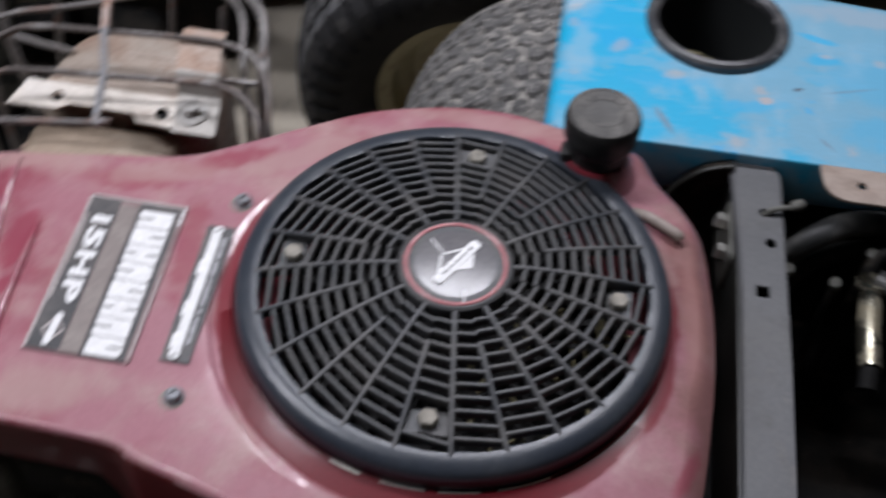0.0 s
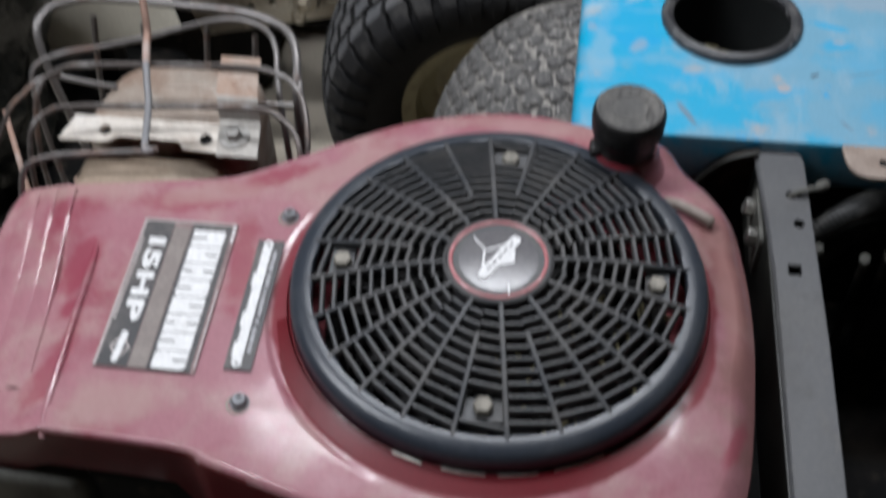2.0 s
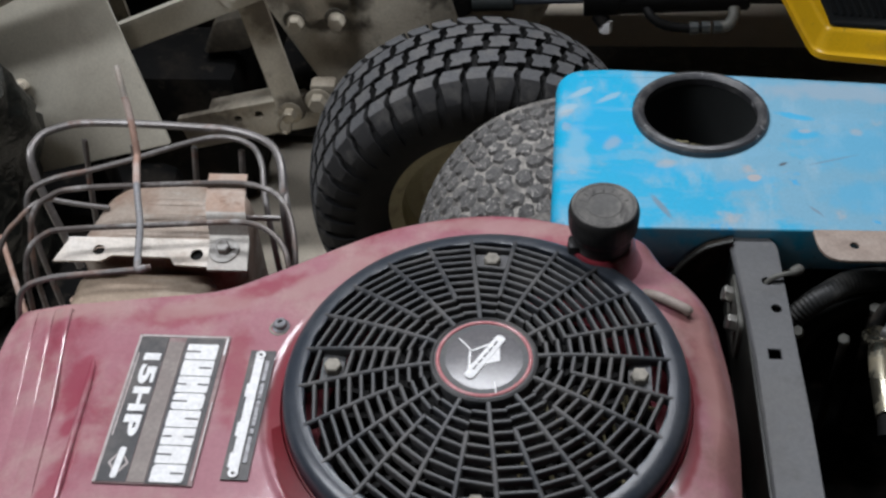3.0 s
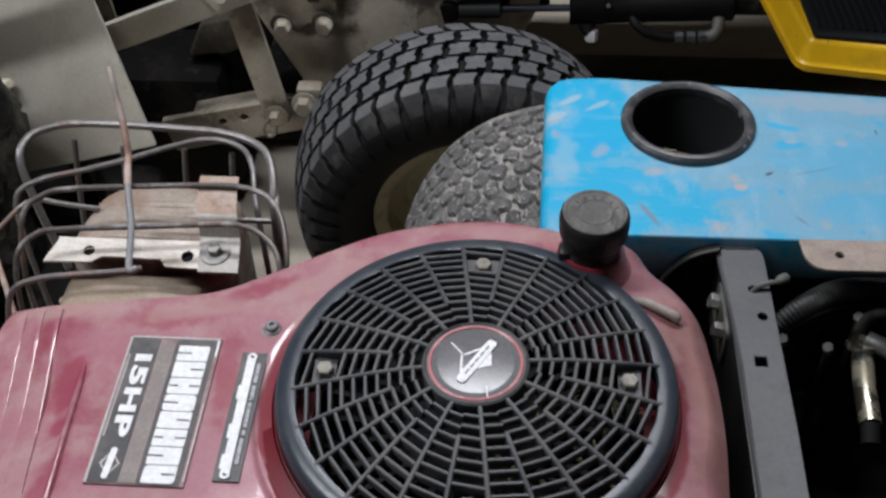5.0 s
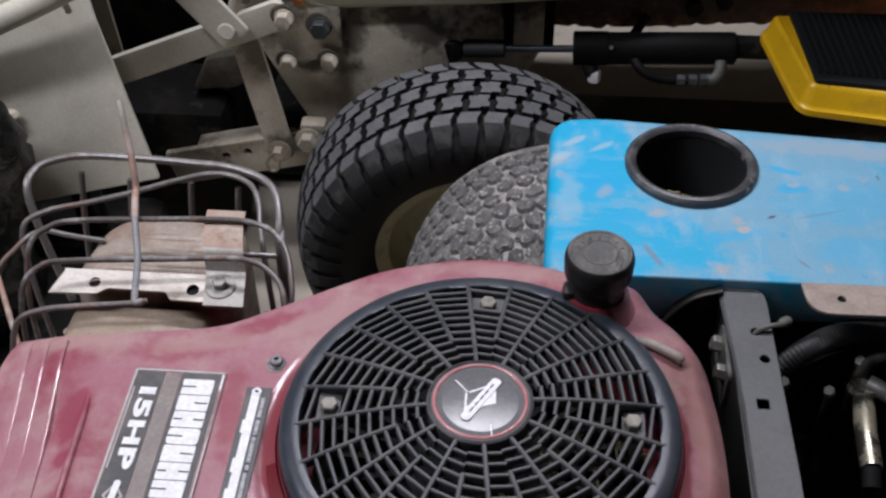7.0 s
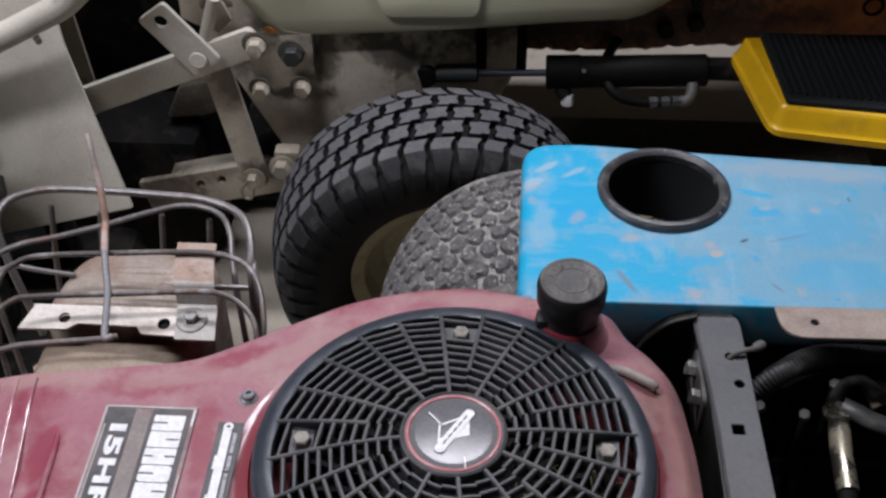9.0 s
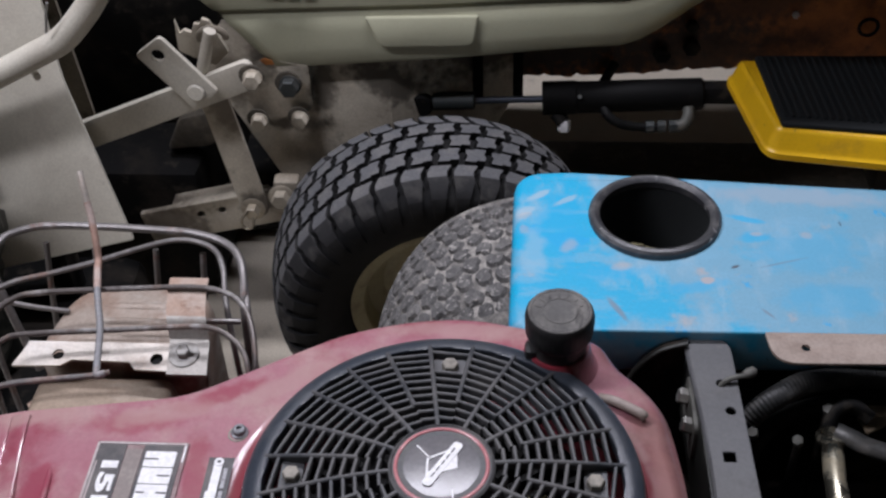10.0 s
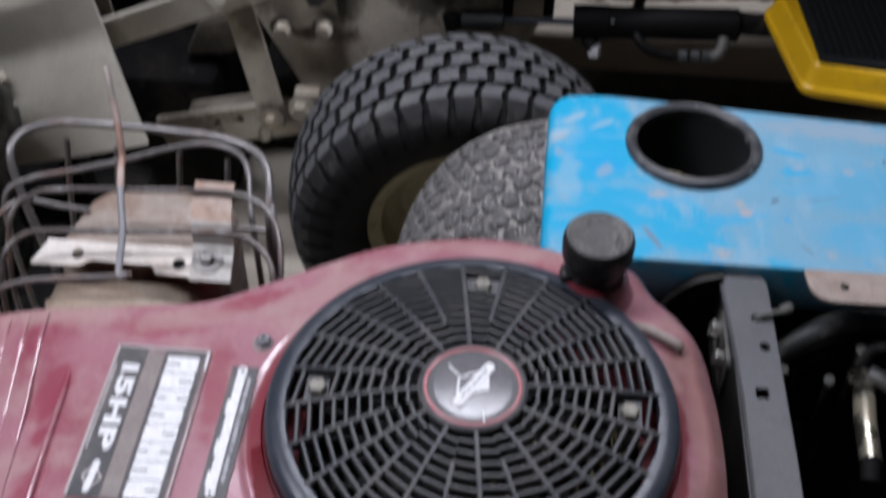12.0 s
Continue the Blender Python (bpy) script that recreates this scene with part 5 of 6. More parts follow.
    rnd = random.Random(2)
    for i in range(9):
        a = rnd.uniform(4.3, 4.75)
        r = rnd.uniform(0.0465, 0.0510)
        b = B()
        bmesh.ops.create_icosphere(b, subdivisions=1, radius=rnd.uniform(0.0015, 0.0034))
        bmesh.ops.transform(b, matrix=Matrix.Translation((cx - 0.004 + r * math.cos(a), cy + r * math.sin(a), z1 + 0.002 + rnd.uniform(0, 0.003))) @ Matrix.Rotation(rnd.uniform(0, 3), 4, "X") @ Matrix.Diagonal((1.6, 1.0, 0.6, 1)), verts=b.verts)
        merge(bits, b)
    tagged(part("debris", bits, DRYGRASS, ob, "crumbs of dirt in the hole"), kind="stuff")


RINGM = mat("scuffed_ring_rubber", (0.045, 0.046, 0.05), [((0.15, 0.145, 0.14), 50, 0.46, 0.68, 0.7, 0.65), ((0.42, 0.42, 0.42), 95, 0.63, 0.70, 0.6, 0.8)], rough=0.36, bump=0.2)
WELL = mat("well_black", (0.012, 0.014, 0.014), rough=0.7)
build_tank()


# ---- wheels ----
def tyre_body(R, W, rim_r, crown, groove):
    """A tyre about the y axis: tread band, shoulders, bulging walls and bead."""
    h = W / 2
    prof = [(rim_r, h * 0.70), (rim_r + 0.006, h * 0.82), (rim_r + (R - rim_r) * 0.35, h * 1.02), (rim_r + (R - rim_r) * 0.62, h * 1.05), (R - 0.030, h * 0.99),
            (R - 0.014 - groove, h * 0.90), (R - crown * 0.62 - groove, h * 0.72), (R - crown * 0.22 - groove, h * 0.42), (R - groove, 0)]
    full = prof + [(r, -y) for r, y in prof[-2::-1]]
    return lathe(B(), full, 96, Matrix.Rotation(radians(-90), 4, "X"))


def tread_r(R, W, crown, v):
    """Radius of the tread face at v across the tread."""
    t = abs(v) / (W / 2)
    return R - crown * min(t, 1.0) ** 2.2 - 0.030 * max(0.0, (t - 0.80) / 0.24) ** 1.6


def wedge(R, W, crown, poly, tall, chamfer=0.92):
    """A tread block: poly holds (metres round, metres across); it stands on the band and faces outwards."""
    bm = B()
    tops, lows = [], []
    cu = sum(p[0] for p in poly) / len(poly)
    cv = sum(p[1] for p in poly) / len(poly)
    for u, v in poly:
        r = tread_r(R, W, crown, v)
        a = u / R
        lows.append(bm.verts.new(((r - tall) * math.sin(a), v, (r - tall) * math.cos(a))))
        u2, v2 = cu + (u - cu) * chamfer, cv + (v - cv) * chamfer
        r2, a2 = tread_r(R, W, crown, v2), u2 / R
        tops.append(bm.verts.new((r2 * math.sin(a2), v2, r2 * math.cos(a2))))
    for i in range(len(poly)):
        bm.faces.new((lows[i - 1], lows[i], tops[i], tops[i - 1]))
    bm.faces.new(tops)
    return bm


def lug(R, W, crown, half, v0, b, e, tall):
    """A shoulder block that runs over the edge of the tread and down the wall."""
    bm = B()
    rows = []
    for f in (-0.84, -0.74, 0.0, 0.5, 0.9):
        v = v0 + e * b * f
        r = tread_r(R, W, crown, v)
        w = half * (0.94 if f == -0.84 else 1.0)
        lift = 0.0012 if f == -0.84 else 0.0
        lean = half * (0.50 - 1.05 * (f + 0.84) + 0.45 * (f + 0.84) ** 2)
        rows.append([(q, u + lean, v) for q, u in ((r - tall, -w), (r - lift - 0.001, -w), (r - lift, -w * 0.92), (r - lift, w * 0.92), (r - lift - 0.001, w), (r - tall, w))])
    # ribs that run on down the wall and fade into it
    h = W / 2
    for k, (drop, wide) in enumerate(((0.017, 0.965), (0.027, 1.045), (0.039, 1.092), (0.050, 1.082), (0.058, 1.05))):
        r, w, v = R - drop, half * (0.90 - 0.10 * k), e * h * wide
        deep, lean = 0.008, -half * 0.05 - half * 0.05 * k
        rows.append([(q, u + lean, v - e * d) for q, u, d in ((r - 0.004, -w, deep), (r, -w, 0.001), (r, -w * 0.9, 0), (r, w * 0.9, 0), (r, w, 0.001), (r - 0.004, w, deep))])
    rows = [[bm.verts.new((q * math.sin(u / R), v, q * math.cos(u / R))) for q, u, v in row] for row in rows]
    for p, q in zip(rows, rows[1:]):
        for k in range(6):
            bm.faces.new((p[k - 1], p[k], q[k], q[k - 1]))
    bm.faces.new(rows[0])
    bm.faces.new(rows[-1][::-1])
    return bm


def rim_mesh(rim_r, W):
    h = W / 2
    return lathe(B(), [(0.0, h * 0.15), (0.030, h * 0.15), (0.034, h * 0.10), (rim_r * 0.62, h * 0.05), (rim_r * 0.80, h * 0.25), (rim_r * 0.86, h * 0.62), (rim_r * 0.97, h * 0.70), (rim_r + 0.008, h * 0.74),
                       (rim_r + 0.010, h * 0.70), (rim_r - 0.004, h * 0.60), (rim_r - 0.01, 0.0), (rim_r - 0.004, -h * 0.6), (rim_r + 0.008, -h * 0.74)], 72, Matrix.Rotation(radians(90), 4, "X"))


def put(mesh, name, parent, m):
    ob = new(name, mesh)
    ob.parent = parent
    ob.matrix_parent_inverse = parent.matrix_world.inverted()
    ob.matrix_basis = m
    return ob


def turf_wheel(parent, place, turn):
    """The clean wheel with rows of interlocking blocks."""
    R, W, rim_r, crown, tall = 0.2264, 0.160, 0.122, 0.013, 0.011
    m = Matrix.Translation(place) @ turn
    bm = tyre_body(R, W, rim_r, crown, tall)
    bmesh.ops.transform(bm, matrix=m, verts=bm.verts)
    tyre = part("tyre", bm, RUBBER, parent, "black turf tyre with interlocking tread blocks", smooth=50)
    bm = rim_mesh(rim_r, W)
    bmesh.ops.transform(bm, matrix=m, verts=bm.verts)
    part("wheel_rim", bm, OLIVE, parent, "dusty olive steel wheel rim", smooth=40)
    n, rows, pitch = 42, 5, 2 * math.pi * R / 42
    wide = W * 0.88 / rows
    for j in range(rows):
        v0 = -W * 0.44 + wide * (j + 0.5)
        a, b = pitch * 0.5, wide * 0.5
        if j in (0, rows - 1):
            bm = lug(R, W, crown, a * 0.80, v0, b * 0.95, -1 if j == 0 else 1, tall + 0.003)
        else:
            half = [(-0.92, -1.0), (-0.05, -1.0), (0.08, -0.80), (0.70, -0.80), (0.80, -0.25), (0.66, 0.15)]
            poly = [(u * a, v * b * 0.87 + v0) for u, v in half + [(-u, -v) for u, v in half]]
            bm = wedge(R, W, crown, poly, tall + 0.003, 0.95)
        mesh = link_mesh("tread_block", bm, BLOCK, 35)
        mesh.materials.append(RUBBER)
        mesh.materials.append(SHOULDER_SHADED)
        # worn tops pale; sides, shoulders and grooves darker, shade put into their colour
        for f in mesh.polygons:
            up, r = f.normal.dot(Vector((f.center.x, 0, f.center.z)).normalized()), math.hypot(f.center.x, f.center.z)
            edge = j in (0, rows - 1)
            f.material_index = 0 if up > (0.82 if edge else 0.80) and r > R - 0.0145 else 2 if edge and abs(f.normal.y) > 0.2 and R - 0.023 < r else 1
        for i in range(n):
            put(mesh, "tread_block", tyre, m @ Matrix.Rotation((i + 0.5 * (j % 2)) * 2 * math.pi / n, 4, "Y"))
    return tyre


def dusty_wheel(place, turn):
    """The dusty wheel with rows of round-cornered plugs."""
    R, W, rim_r, crown, tall = 0.1985, 0.21, 0.08, 0.020, 0.0028
    ob = thing("dusty_wheel", "dust-caked wheel with round tread plugs beside the blue tank", "wheel", place)
    m = Matrix.Translation(place) @ turn
    bm = tyre_body(R, W, rim_r, crown, tall)
    bmesh.ops.transform(bm, matrix=m, verts=bm.verts)
    tyre = part("tyre", bm, DUSTY_TYRE, ob, "grey dust-covered tyre", smooth=50)
    bm = rim_mesh(rim_r, W)
    bmesh.ops.transform(bm, matrix=m, verts=bm.verts)
    part("wheel_rim", bm, OLIVE, ob)
    n, rows = 52, 9
    wide = W * 0.90 / rows
    a, b = 2 * math.pi * R / n * 0.485, wide * 0.51
    rest = B()
    rnd = random.Random(8)
    for j in range(rows):
        v0 = -W * 0.45 + wide * (j + 0.5)
        shapes, kinds = [], []
        for v in range(4):
            turn = [2 * math.pi * (k + 0.5) / 11 for k in range(11)]
            cleft = rnd.uniform(0, 6.28)
            shapes.append([(a * q * 1.04 * math.cos(t), b * q * 1.06 * math.sin(t) + v0) for t, q in ((t, rnd.uniform(0.84, 1.12) * (0.66 if abs((t - cleft + 3.14) % 6.28 - 3.14) < 0.35 else 1.0)) for t in turn)])
            kinds.append(link_mesh("tread_plug", wedge(R, W, crown, shapes[-1], tall + 0.002, 0.76), PLUG, 50))
        for i in range(n):
            t = Matrix.Rotation((i + 0.5 * (j % 2) + rnd.uniform(-0.08, 0.08)) * 2 * math.pi / n, 4, "Y") @ Matrix.Translation((0, rnd.uniform(-0.0012, 0.0012), 0))
            if 33 <= i:
                put(kinds[rnd.randrange(4)], "tread_plug", tyre, m @ t)
            else:
                b2 = wedge(R, W, crown, shapes[rnd.randrange(4)], tall + 0.002, 0.76)
                bmesh.ops.transform(b2, matrix=m @ t, verts=b2.verts)
                merge(rest, b2)
    tagged(part("tread_plugs", rest, PLUG, tyre, smooth=0), kind="stuff")
    # axle that carries it on the chassis
    part("axle", rod(B(), m @ Vector((0, -0.30, 0)), m @ Vector((0, 0.03, 0)), 0.0125, 16), DARK, ob)
    return ob


RUSTSPOT = mat("orange_rust", (0.42, 0.15, 0.03), [((0.2, 0.08, 0.03), 120, 0.45, 0.65, 0.9, 0.8)], rough=0.9)
DARK_BROWN = mat("brown_grime_and_shade", (0.075, 0.065, 0.050), [((0.14, 0.12, 0.09), 30, 0.45, 0.7, 0.9, 0.7)], rough=0.9, bump=0.5, fine=120)


# ---- the second tractor ----
tractor = thing("garden_tractor", "cream and orange garden tractor parked alongside with grimy linkage", "tractor", (0.1, 1.0, 0.0))


def bar(name, p0, p1, wide, thick, y, material, holes=(), label="", ends=None):
    """A flat bar in the x, z plane from p0 to p1, with its face at y."""
    d = Vector((p1[0] - p0[0], p1[1] - p0[1]))
    l = d.length
    a = math.atan2(d.y, d.x)
    r = wide * 0.48 if ends is None else ends
    out = rounded([(-wide * 0.4, -wide / 2), (l + wide * 0.4, -wide / 2), (l + wide * 0.4, wide / 2), (-wide * 0.4, wide / 2)], r, 6)
    m = standing(y) @ Matrix.Translation((p0[0], p0[1], 0)) @ Matrix.Rotation(a, 4, "Z")
    return part(name, plate(B(), out, thick, m, [circle2(u * l, v, q) for u, v, q in holes], 0.0012), material, tractor, label)


def build_tractor():
    # hood: a long moulded skirt, drawn as a section swept along x
    sect = [(0.950, 0.402), (0.9425, 0.404), (0.9400, 0.408), (0.941, 0.43), (0.946, 0.455), (0.951, 0.476), (0.957, 0.482), (0.958, 0.487), (0.952, 0.492), (0.953, 0.51), (0.965, 0.56), (0.985, 0.62), (1.03, 0.69), (1.10, 0.74), (1.25, 0.77)]
    bm = B()
    rows = []
    for i in range(33):
        t = i / 32
        x = -0.42 + t * 0.80
        low = 0.034 * t + 0.010 * smoothstep(0.35, 0.72, t) + 0.10 * smoothstep(0.74, 0.97, t)
        row = []
        for y, z in sect:
            k = 1 - smoothstep(0.40, 0.60, z)
            xx = x + 0.02 * (1 - t) + 0.104 * min(max((0.511 - z) / 0.106, 0.0), 1.0) * (1 - t) ** 3
            # bent off the lamps to darken, slid along the sight line to keep its outline
            turn = 0.72 * max(0.0, xx + 0.05) ** 2
            row.append(bm.verts.new((xx * (1 + 0.65 * turn), y + 0.0105 * t + turn, z + low * k - 0.62 * turn)))
        rows.append(row)
    for a, b in zip(rows, rows[1:]):
        for k in range(len(a) - 1):
            bm.faces.new((a[k], a[k + 1], b[k + 1], b[k]))
    # scaled about the camera's eye, so the hood keeps its outline in view
    toward_eye = Matrix.Translation((0.0035, -0.0418, 0.1175)) @ Matrix.Scale(0.912, 4)
    bmesh.ops.transform(bm, matrix=toward_eye, verts=bm.verts)
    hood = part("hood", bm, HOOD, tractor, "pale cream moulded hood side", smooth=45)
    sol = hood.modifiers.new("thickness", "SOLIDIFY")
    sol.thickness, sol.offset = 0.004, -1
    # raised pad on the skirt
    out = rounded([(-0.168, 0.486), (-0.010, 0.489), (-0.018, 0.447), (-0.148, 0.444)], [0.003, 0.004, 0.012, 0.012])
    b = plate(B(), [(x, z - 0.465) for x, z in out], 0.012, Matrix.Translation((0, 0.9405, 0.4635)) @ standing(0) @ Matrix.Rotation(radians(-14), 4, "X"), (), 0.0025)
    bmesh.ops.transform(b, matrix=toward_eye, verts=b.verts)
    part("raised_panel", b, HOOD, hood)
    # number on the hood, cut off from view: plain blue bars
    for k, (x, w) in enumerate(((-0.304, 0.006), (-0.289, 0.016), (-0.267, 0.016), (-0.245, 0.016))):
        for dz in (0.0, 0.012):
            b = box(B(), (x, 0.9515 + dz * 0.25, 0.5135 + dz), (w, 0.002, 0.005 if dz == 0 else 0.012), 0.0005)
            bmesh.ops.transform(b, matrix=toward_eye, verts=b.verts)
            part("number_bar", b, INKBLUE, hood)
    part("rust_patch", plate(B(), [(-0.2900, 0.5000), (-0.2830, 0.4935), (-0.2715, 0.4945), (-0.2740, 0.5000), (-0.2830, 0.5035)], 0.001, standing(0.8125)), RUSTSPOT, hood, "orange rust at the corner")
    # frame side, and dark pieces added for the shade behind and below it
    lean = Matrix.Translation((0, 0.828, 0.42)) @ Matrix.Rotation(radians(-8), 4, "X") @ Matrix.Translation((0, 0, -0.42))
    fr = [(-0.377, 0.488), (-0.342, 0.540), (-0.125, 0.540), (-0.125, 0.26), (-0.24, 0.228), (-0.288, 0.322), (-0.347, 0.4285)]
    part("frame_side", plate(B(), fr, 0.008, lean @ standing(0), (), 0.001), GRIMY, tractor, "grimy cream frame side plate with shadows in its paint")
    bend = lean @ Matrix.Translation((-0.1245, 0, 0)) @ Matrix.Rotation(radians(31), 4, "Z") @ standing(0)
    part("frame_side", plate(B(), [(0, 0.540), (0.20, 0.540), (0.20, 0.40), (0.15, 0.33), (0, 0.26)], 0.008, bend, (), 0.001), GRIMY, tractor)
    # added dark backdrop: the unlit distance behind the linkage as a box
    part("grille_box", box(B(), (-0.62, 1.10, 0.45), (0.62, 0.16, 0.86), 0.02), DARK, tractor, "dark box added for the dim gap behind the linkage")
    # made-up dark box that stands for the shade under the ram
    part("mower_deck", box(B(), (0.30, 1.10, 0.06), (0.70, 0.20, 0.08), 0.02), DARK_BROWN, tractor, "dark box added for the shade under the tractor")
    # unseen sheet, added to block the lamps from the floor behind
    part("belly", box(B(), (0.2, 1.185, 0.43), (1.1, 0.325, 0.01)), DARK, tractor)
    rnd = random.Random(5)
    edge = []
    for i in range(60):
        x = -0.10 + 0.47 * i / 59
        edge.append((x, 0.3755 - 0.019 * math.sin(math.pi * (i / 59) ** 0.7) + rnd.choice((0, 0, 0.001, 0.004, -0.003)) * (0.4 + 0.6 * (i > 22))))
    panel = part("dash_tower", plate(B(), [*edge, (0.95, 0.385), (0.95, 0.90), (0.42, 0.90), (0.33, 0.70), (0.26, 0.52), (-0.10, 0.52)], 0.006, standing(1.000)), ORANGE, tractor, "faded orange side panel with a ragged rusty edge, the hood's shade in its colour")
    for x, z, s in ((0.251, 0.399, 0.022), (0.292, 0.411, 0.022), (0.289, 0.446, 0.016)):
        part("bolt", hexbolt(B(), (x, 0.996, z), (0, -1, 0), s, 0.010), DARK, panel)
    part("rivet", hexbolt(B(), (0.430, 0.996, 0.463), (0, -1, 0.3), 0.009, 0.004), WHITE, panel, "bright rivet")
    part("ring_bolt", tube(B(), [(0.532 + 0.013 * math.cos(t * 0.7), 0.990, 0.447 + 0.013 * math.sin(t * 0.7)) for t in range(10)], 0.0026, 8), DARK, panel)
    # unseen board, added to shade the orange panel and the hood's end
    part("fender_deck", box(B(), (0.74, 1.03, 0.745), (1.08, 0.58, 0.03), 0.01), ORANGE, tractor)
    # wheels that keep the tractor on the floor; the far front one stands clear of the camera's view
    for x, y, R in ((-0.27, 1.36, 0.226), (0.98, 0.80, 0.29), (0.98, 1.32, 0.29)):
        bm = tyre_body(R, 0.20, R * 0.5, 0.02, 0.0)
        bmesh.ops.transform(bm, matrix=Matrix.Translation((x, y, R)), verts=bm.verts)
        part("tyre", bm, RUBBER, tractor, smooth=50)
    part("axle", rod(B(), (-0.06, 0.72, 0.226), (-0.20, 1.0, 0.226), 0.02), DARK, tractor)
    # bolted plate at the front of the frame
    bp = [(-0.323, 0.459), (-0.305, 0.490), (-0.267, 0.500), (-0.227, 0.492), (-0.228, 0.428), (-0.247, 0.404), (-0.268, 0.409), (-0.282, 0.396), (-0.305, 0.410)]
    part("bolt_plate", plate(B(), rounded(bp, 0.006, 3), 0.010, standing(0.816), (), 0.002), GRIMY, tractor, "grimy cream four-bolt plate")
    for x, z, m, s in ((-0.2840, 0.5180, GRIMY, 0.020), (-0.253, 0.4670, DARKBOLT, 0.0225), (-0.245, 0.4140, GRIMY, 0.0185), (-0.3005, 0.4100, GRIMY, 0.0185)):
        y = 0.806 if s != 0.020 else 0.745
        part("grease_ring", lathe(B(), [(0, 0), (s * 0.80, 0), (s * 0.72, 0.0012), (0, 0.0014)], 24, along((x - 0.002, y + 0.0005, z + 0.003), (x - 0.002, y - 1, z + 0.1))[0]), DARK_BROWN, tractor, "ring of black grease")
        part("bolt", hexbolt(B(), (x, y - 0.001, z), (0, -1, 0.1), s, 0.012, s * 0.64), m, tractor)
    # lift linkage
    bar("lift_arm", (-0.575, 0.3955), (-0.298, 0.512), 0.040, 0.010, 0.755, CREAM, (), "cream painted flat lift arm", 0.012)
    bar("lift_link", (-0.398, 0.551), (-0.358, 0.4985), 0.044, 0.007, 0.742, CREAM, ((0.0, 0.0, 0.0085),), "cream link plate with a hole", 0.007)
    part("link_pin", rod(B(), (-0.3585, 0.7445, 0.4975), (-0.3585, 0.738, 0.4985), 0.0115, 24, 0.002), CREAM, tractor)
    part("pivot_pin", rod(B(), (-0.355, 0.765, 0.508), (-0.334, 0.765, 0.573), 0.0078, 20), CREAM, tractor)
    bar("drop_arm", (-0.349, 0.475), (-0.3180, 0.283), 0.038, 0.008, 0.772, GRIMY, (), "grimy flat drop arm")
    bar("lower_bar", (-0.470, 0.218), (-0.310, 0.258), 0.058, 0.010, 0.806, GRIMY, ((0.40, 0.0085, 0.0060), (0.60, 0.0095, 0.0062), (0.86, 0.0190, 0.0050)), "grimy bar with two holes", 0.004)
    part("lower_bar_flange", box(B(), (-0.378, 0.822, 0.2685), (0.150, 0.034, 0.006), 0.001, Matrix.Rotation(radians(-14), 3, "Y")), GRIMY, tractor)
    part("wire_loop", tube(B(), [(-0.322, 0.748, 0.300), (-0.331, 0.745, 0.288), (-0.332, 0.745, 0.276), (-0.325, 0.745, 0.270), (-0.317, 0.745, 0.276), (-0.316, 0.748, 0.288)], 0.0022, 8), BRASSY, tractor, "bent wire retaining clip")
    part("lug", hexbolt(B(), (-0.318, 0.764, 0.290), (0, -1, 0.1), 0.018, 0.014, 0.017), BRASSY, tractor, "brassy nut and washer")
    part("lug", hexbolt(B(), (-0.274, 0.757, 0.318), (0, -1, 0.1), 0.022, 0.014, 0.018), MUDDY, tractor)
    part("lug_block", box(B(), (-0.268, 0.775, 0.320), (0.036, 0.024, 0.036), 0.006), MUDDY, tractor)
    # toothed quadrant behind the link
    q = [(-0.388, 0.567), (-0.384, 0.548), (-0.378, 0.553), (-0.369, 0.549), (-0.364, 0.562), (-0.357, 0.561), (-0.353, 0.569), (-0.345, 0.566), (-0.339, 0.556), (-0.325, 0.52), (-0.345, 0.50), (-0.372, 0.512), (-0.390, 0.522)]
    part("quadrant", plate(B(), q, 0.006, standing(0.800), (), 0.001), GRIMY, tractor, "grimy ragged quadrant plate")
    part("pin_ring", tube(B(), [(-0.336 + 0.017 * math.cos(radians(200 - 26 * k)), 0.778, 0.556 + 0.013 * math.sin(radians(200 - 26 * k))) for k in range(9)], 0.0042, 10), MUDDY, tractor, "grimy ring round the pin")
    part("spindle_arm", plate(B(), rounded([(-0.484, 0.262), (-0.456, 0.322), (-0.398, 0.336), (-0.388, 0.300), (-0.410, 0.272)], 0.012), 0.03, standing(0.93), (), 0.006), DARK_BROWN, tractor, "mud-brown steering arm")
    part("front_axle_beam", box(B(), (-0.30, 1.02, 0.28), (0.10, 0.40, 0.05), 0.006), DARK, tractor)
    # ram, its rod and hose
    ram = part("ram", rod(B(), (0.0800, 0.8600, 0.4125), (0.2930, 0.8600, 0.4220), 0.0218, 28, 0.003), RAM, tractor, "black hydraulic ram body")
    part("ram_collar", rod(B(), (0.0780, 0.8600, 0.4125), (0.1251, 0.8600, 0.4146), 0.0230, 28, 0.002), RAM, tractor)
    part("ram_rod", rod(B(), (-0.0180, 0.8600, 0.4080), (0.0835, 0.8600, 0.4115), 0.0050, 16), RODM, tractor, "bright ram rod")
    part("rod_end", rod(B(), (-0.0713, 0.8600, 0.4060), (-0.0132, 0.8600, 0.4080), 0.0125, 16, 0.002), DARKBOLT, tractor)
    part("rod_eye", rod(B(), (-0.0877, 0.8745, 0.4060), (-0.0877, 0.8455, 0.4060), 0.018, 20, 0.003), DARK, tractor)
    part("ram_tail", box(B(), (0.3254, 0.8600, 0.4245), (0.07, 0.022, 0.026), 0.003), DARK, tractor)
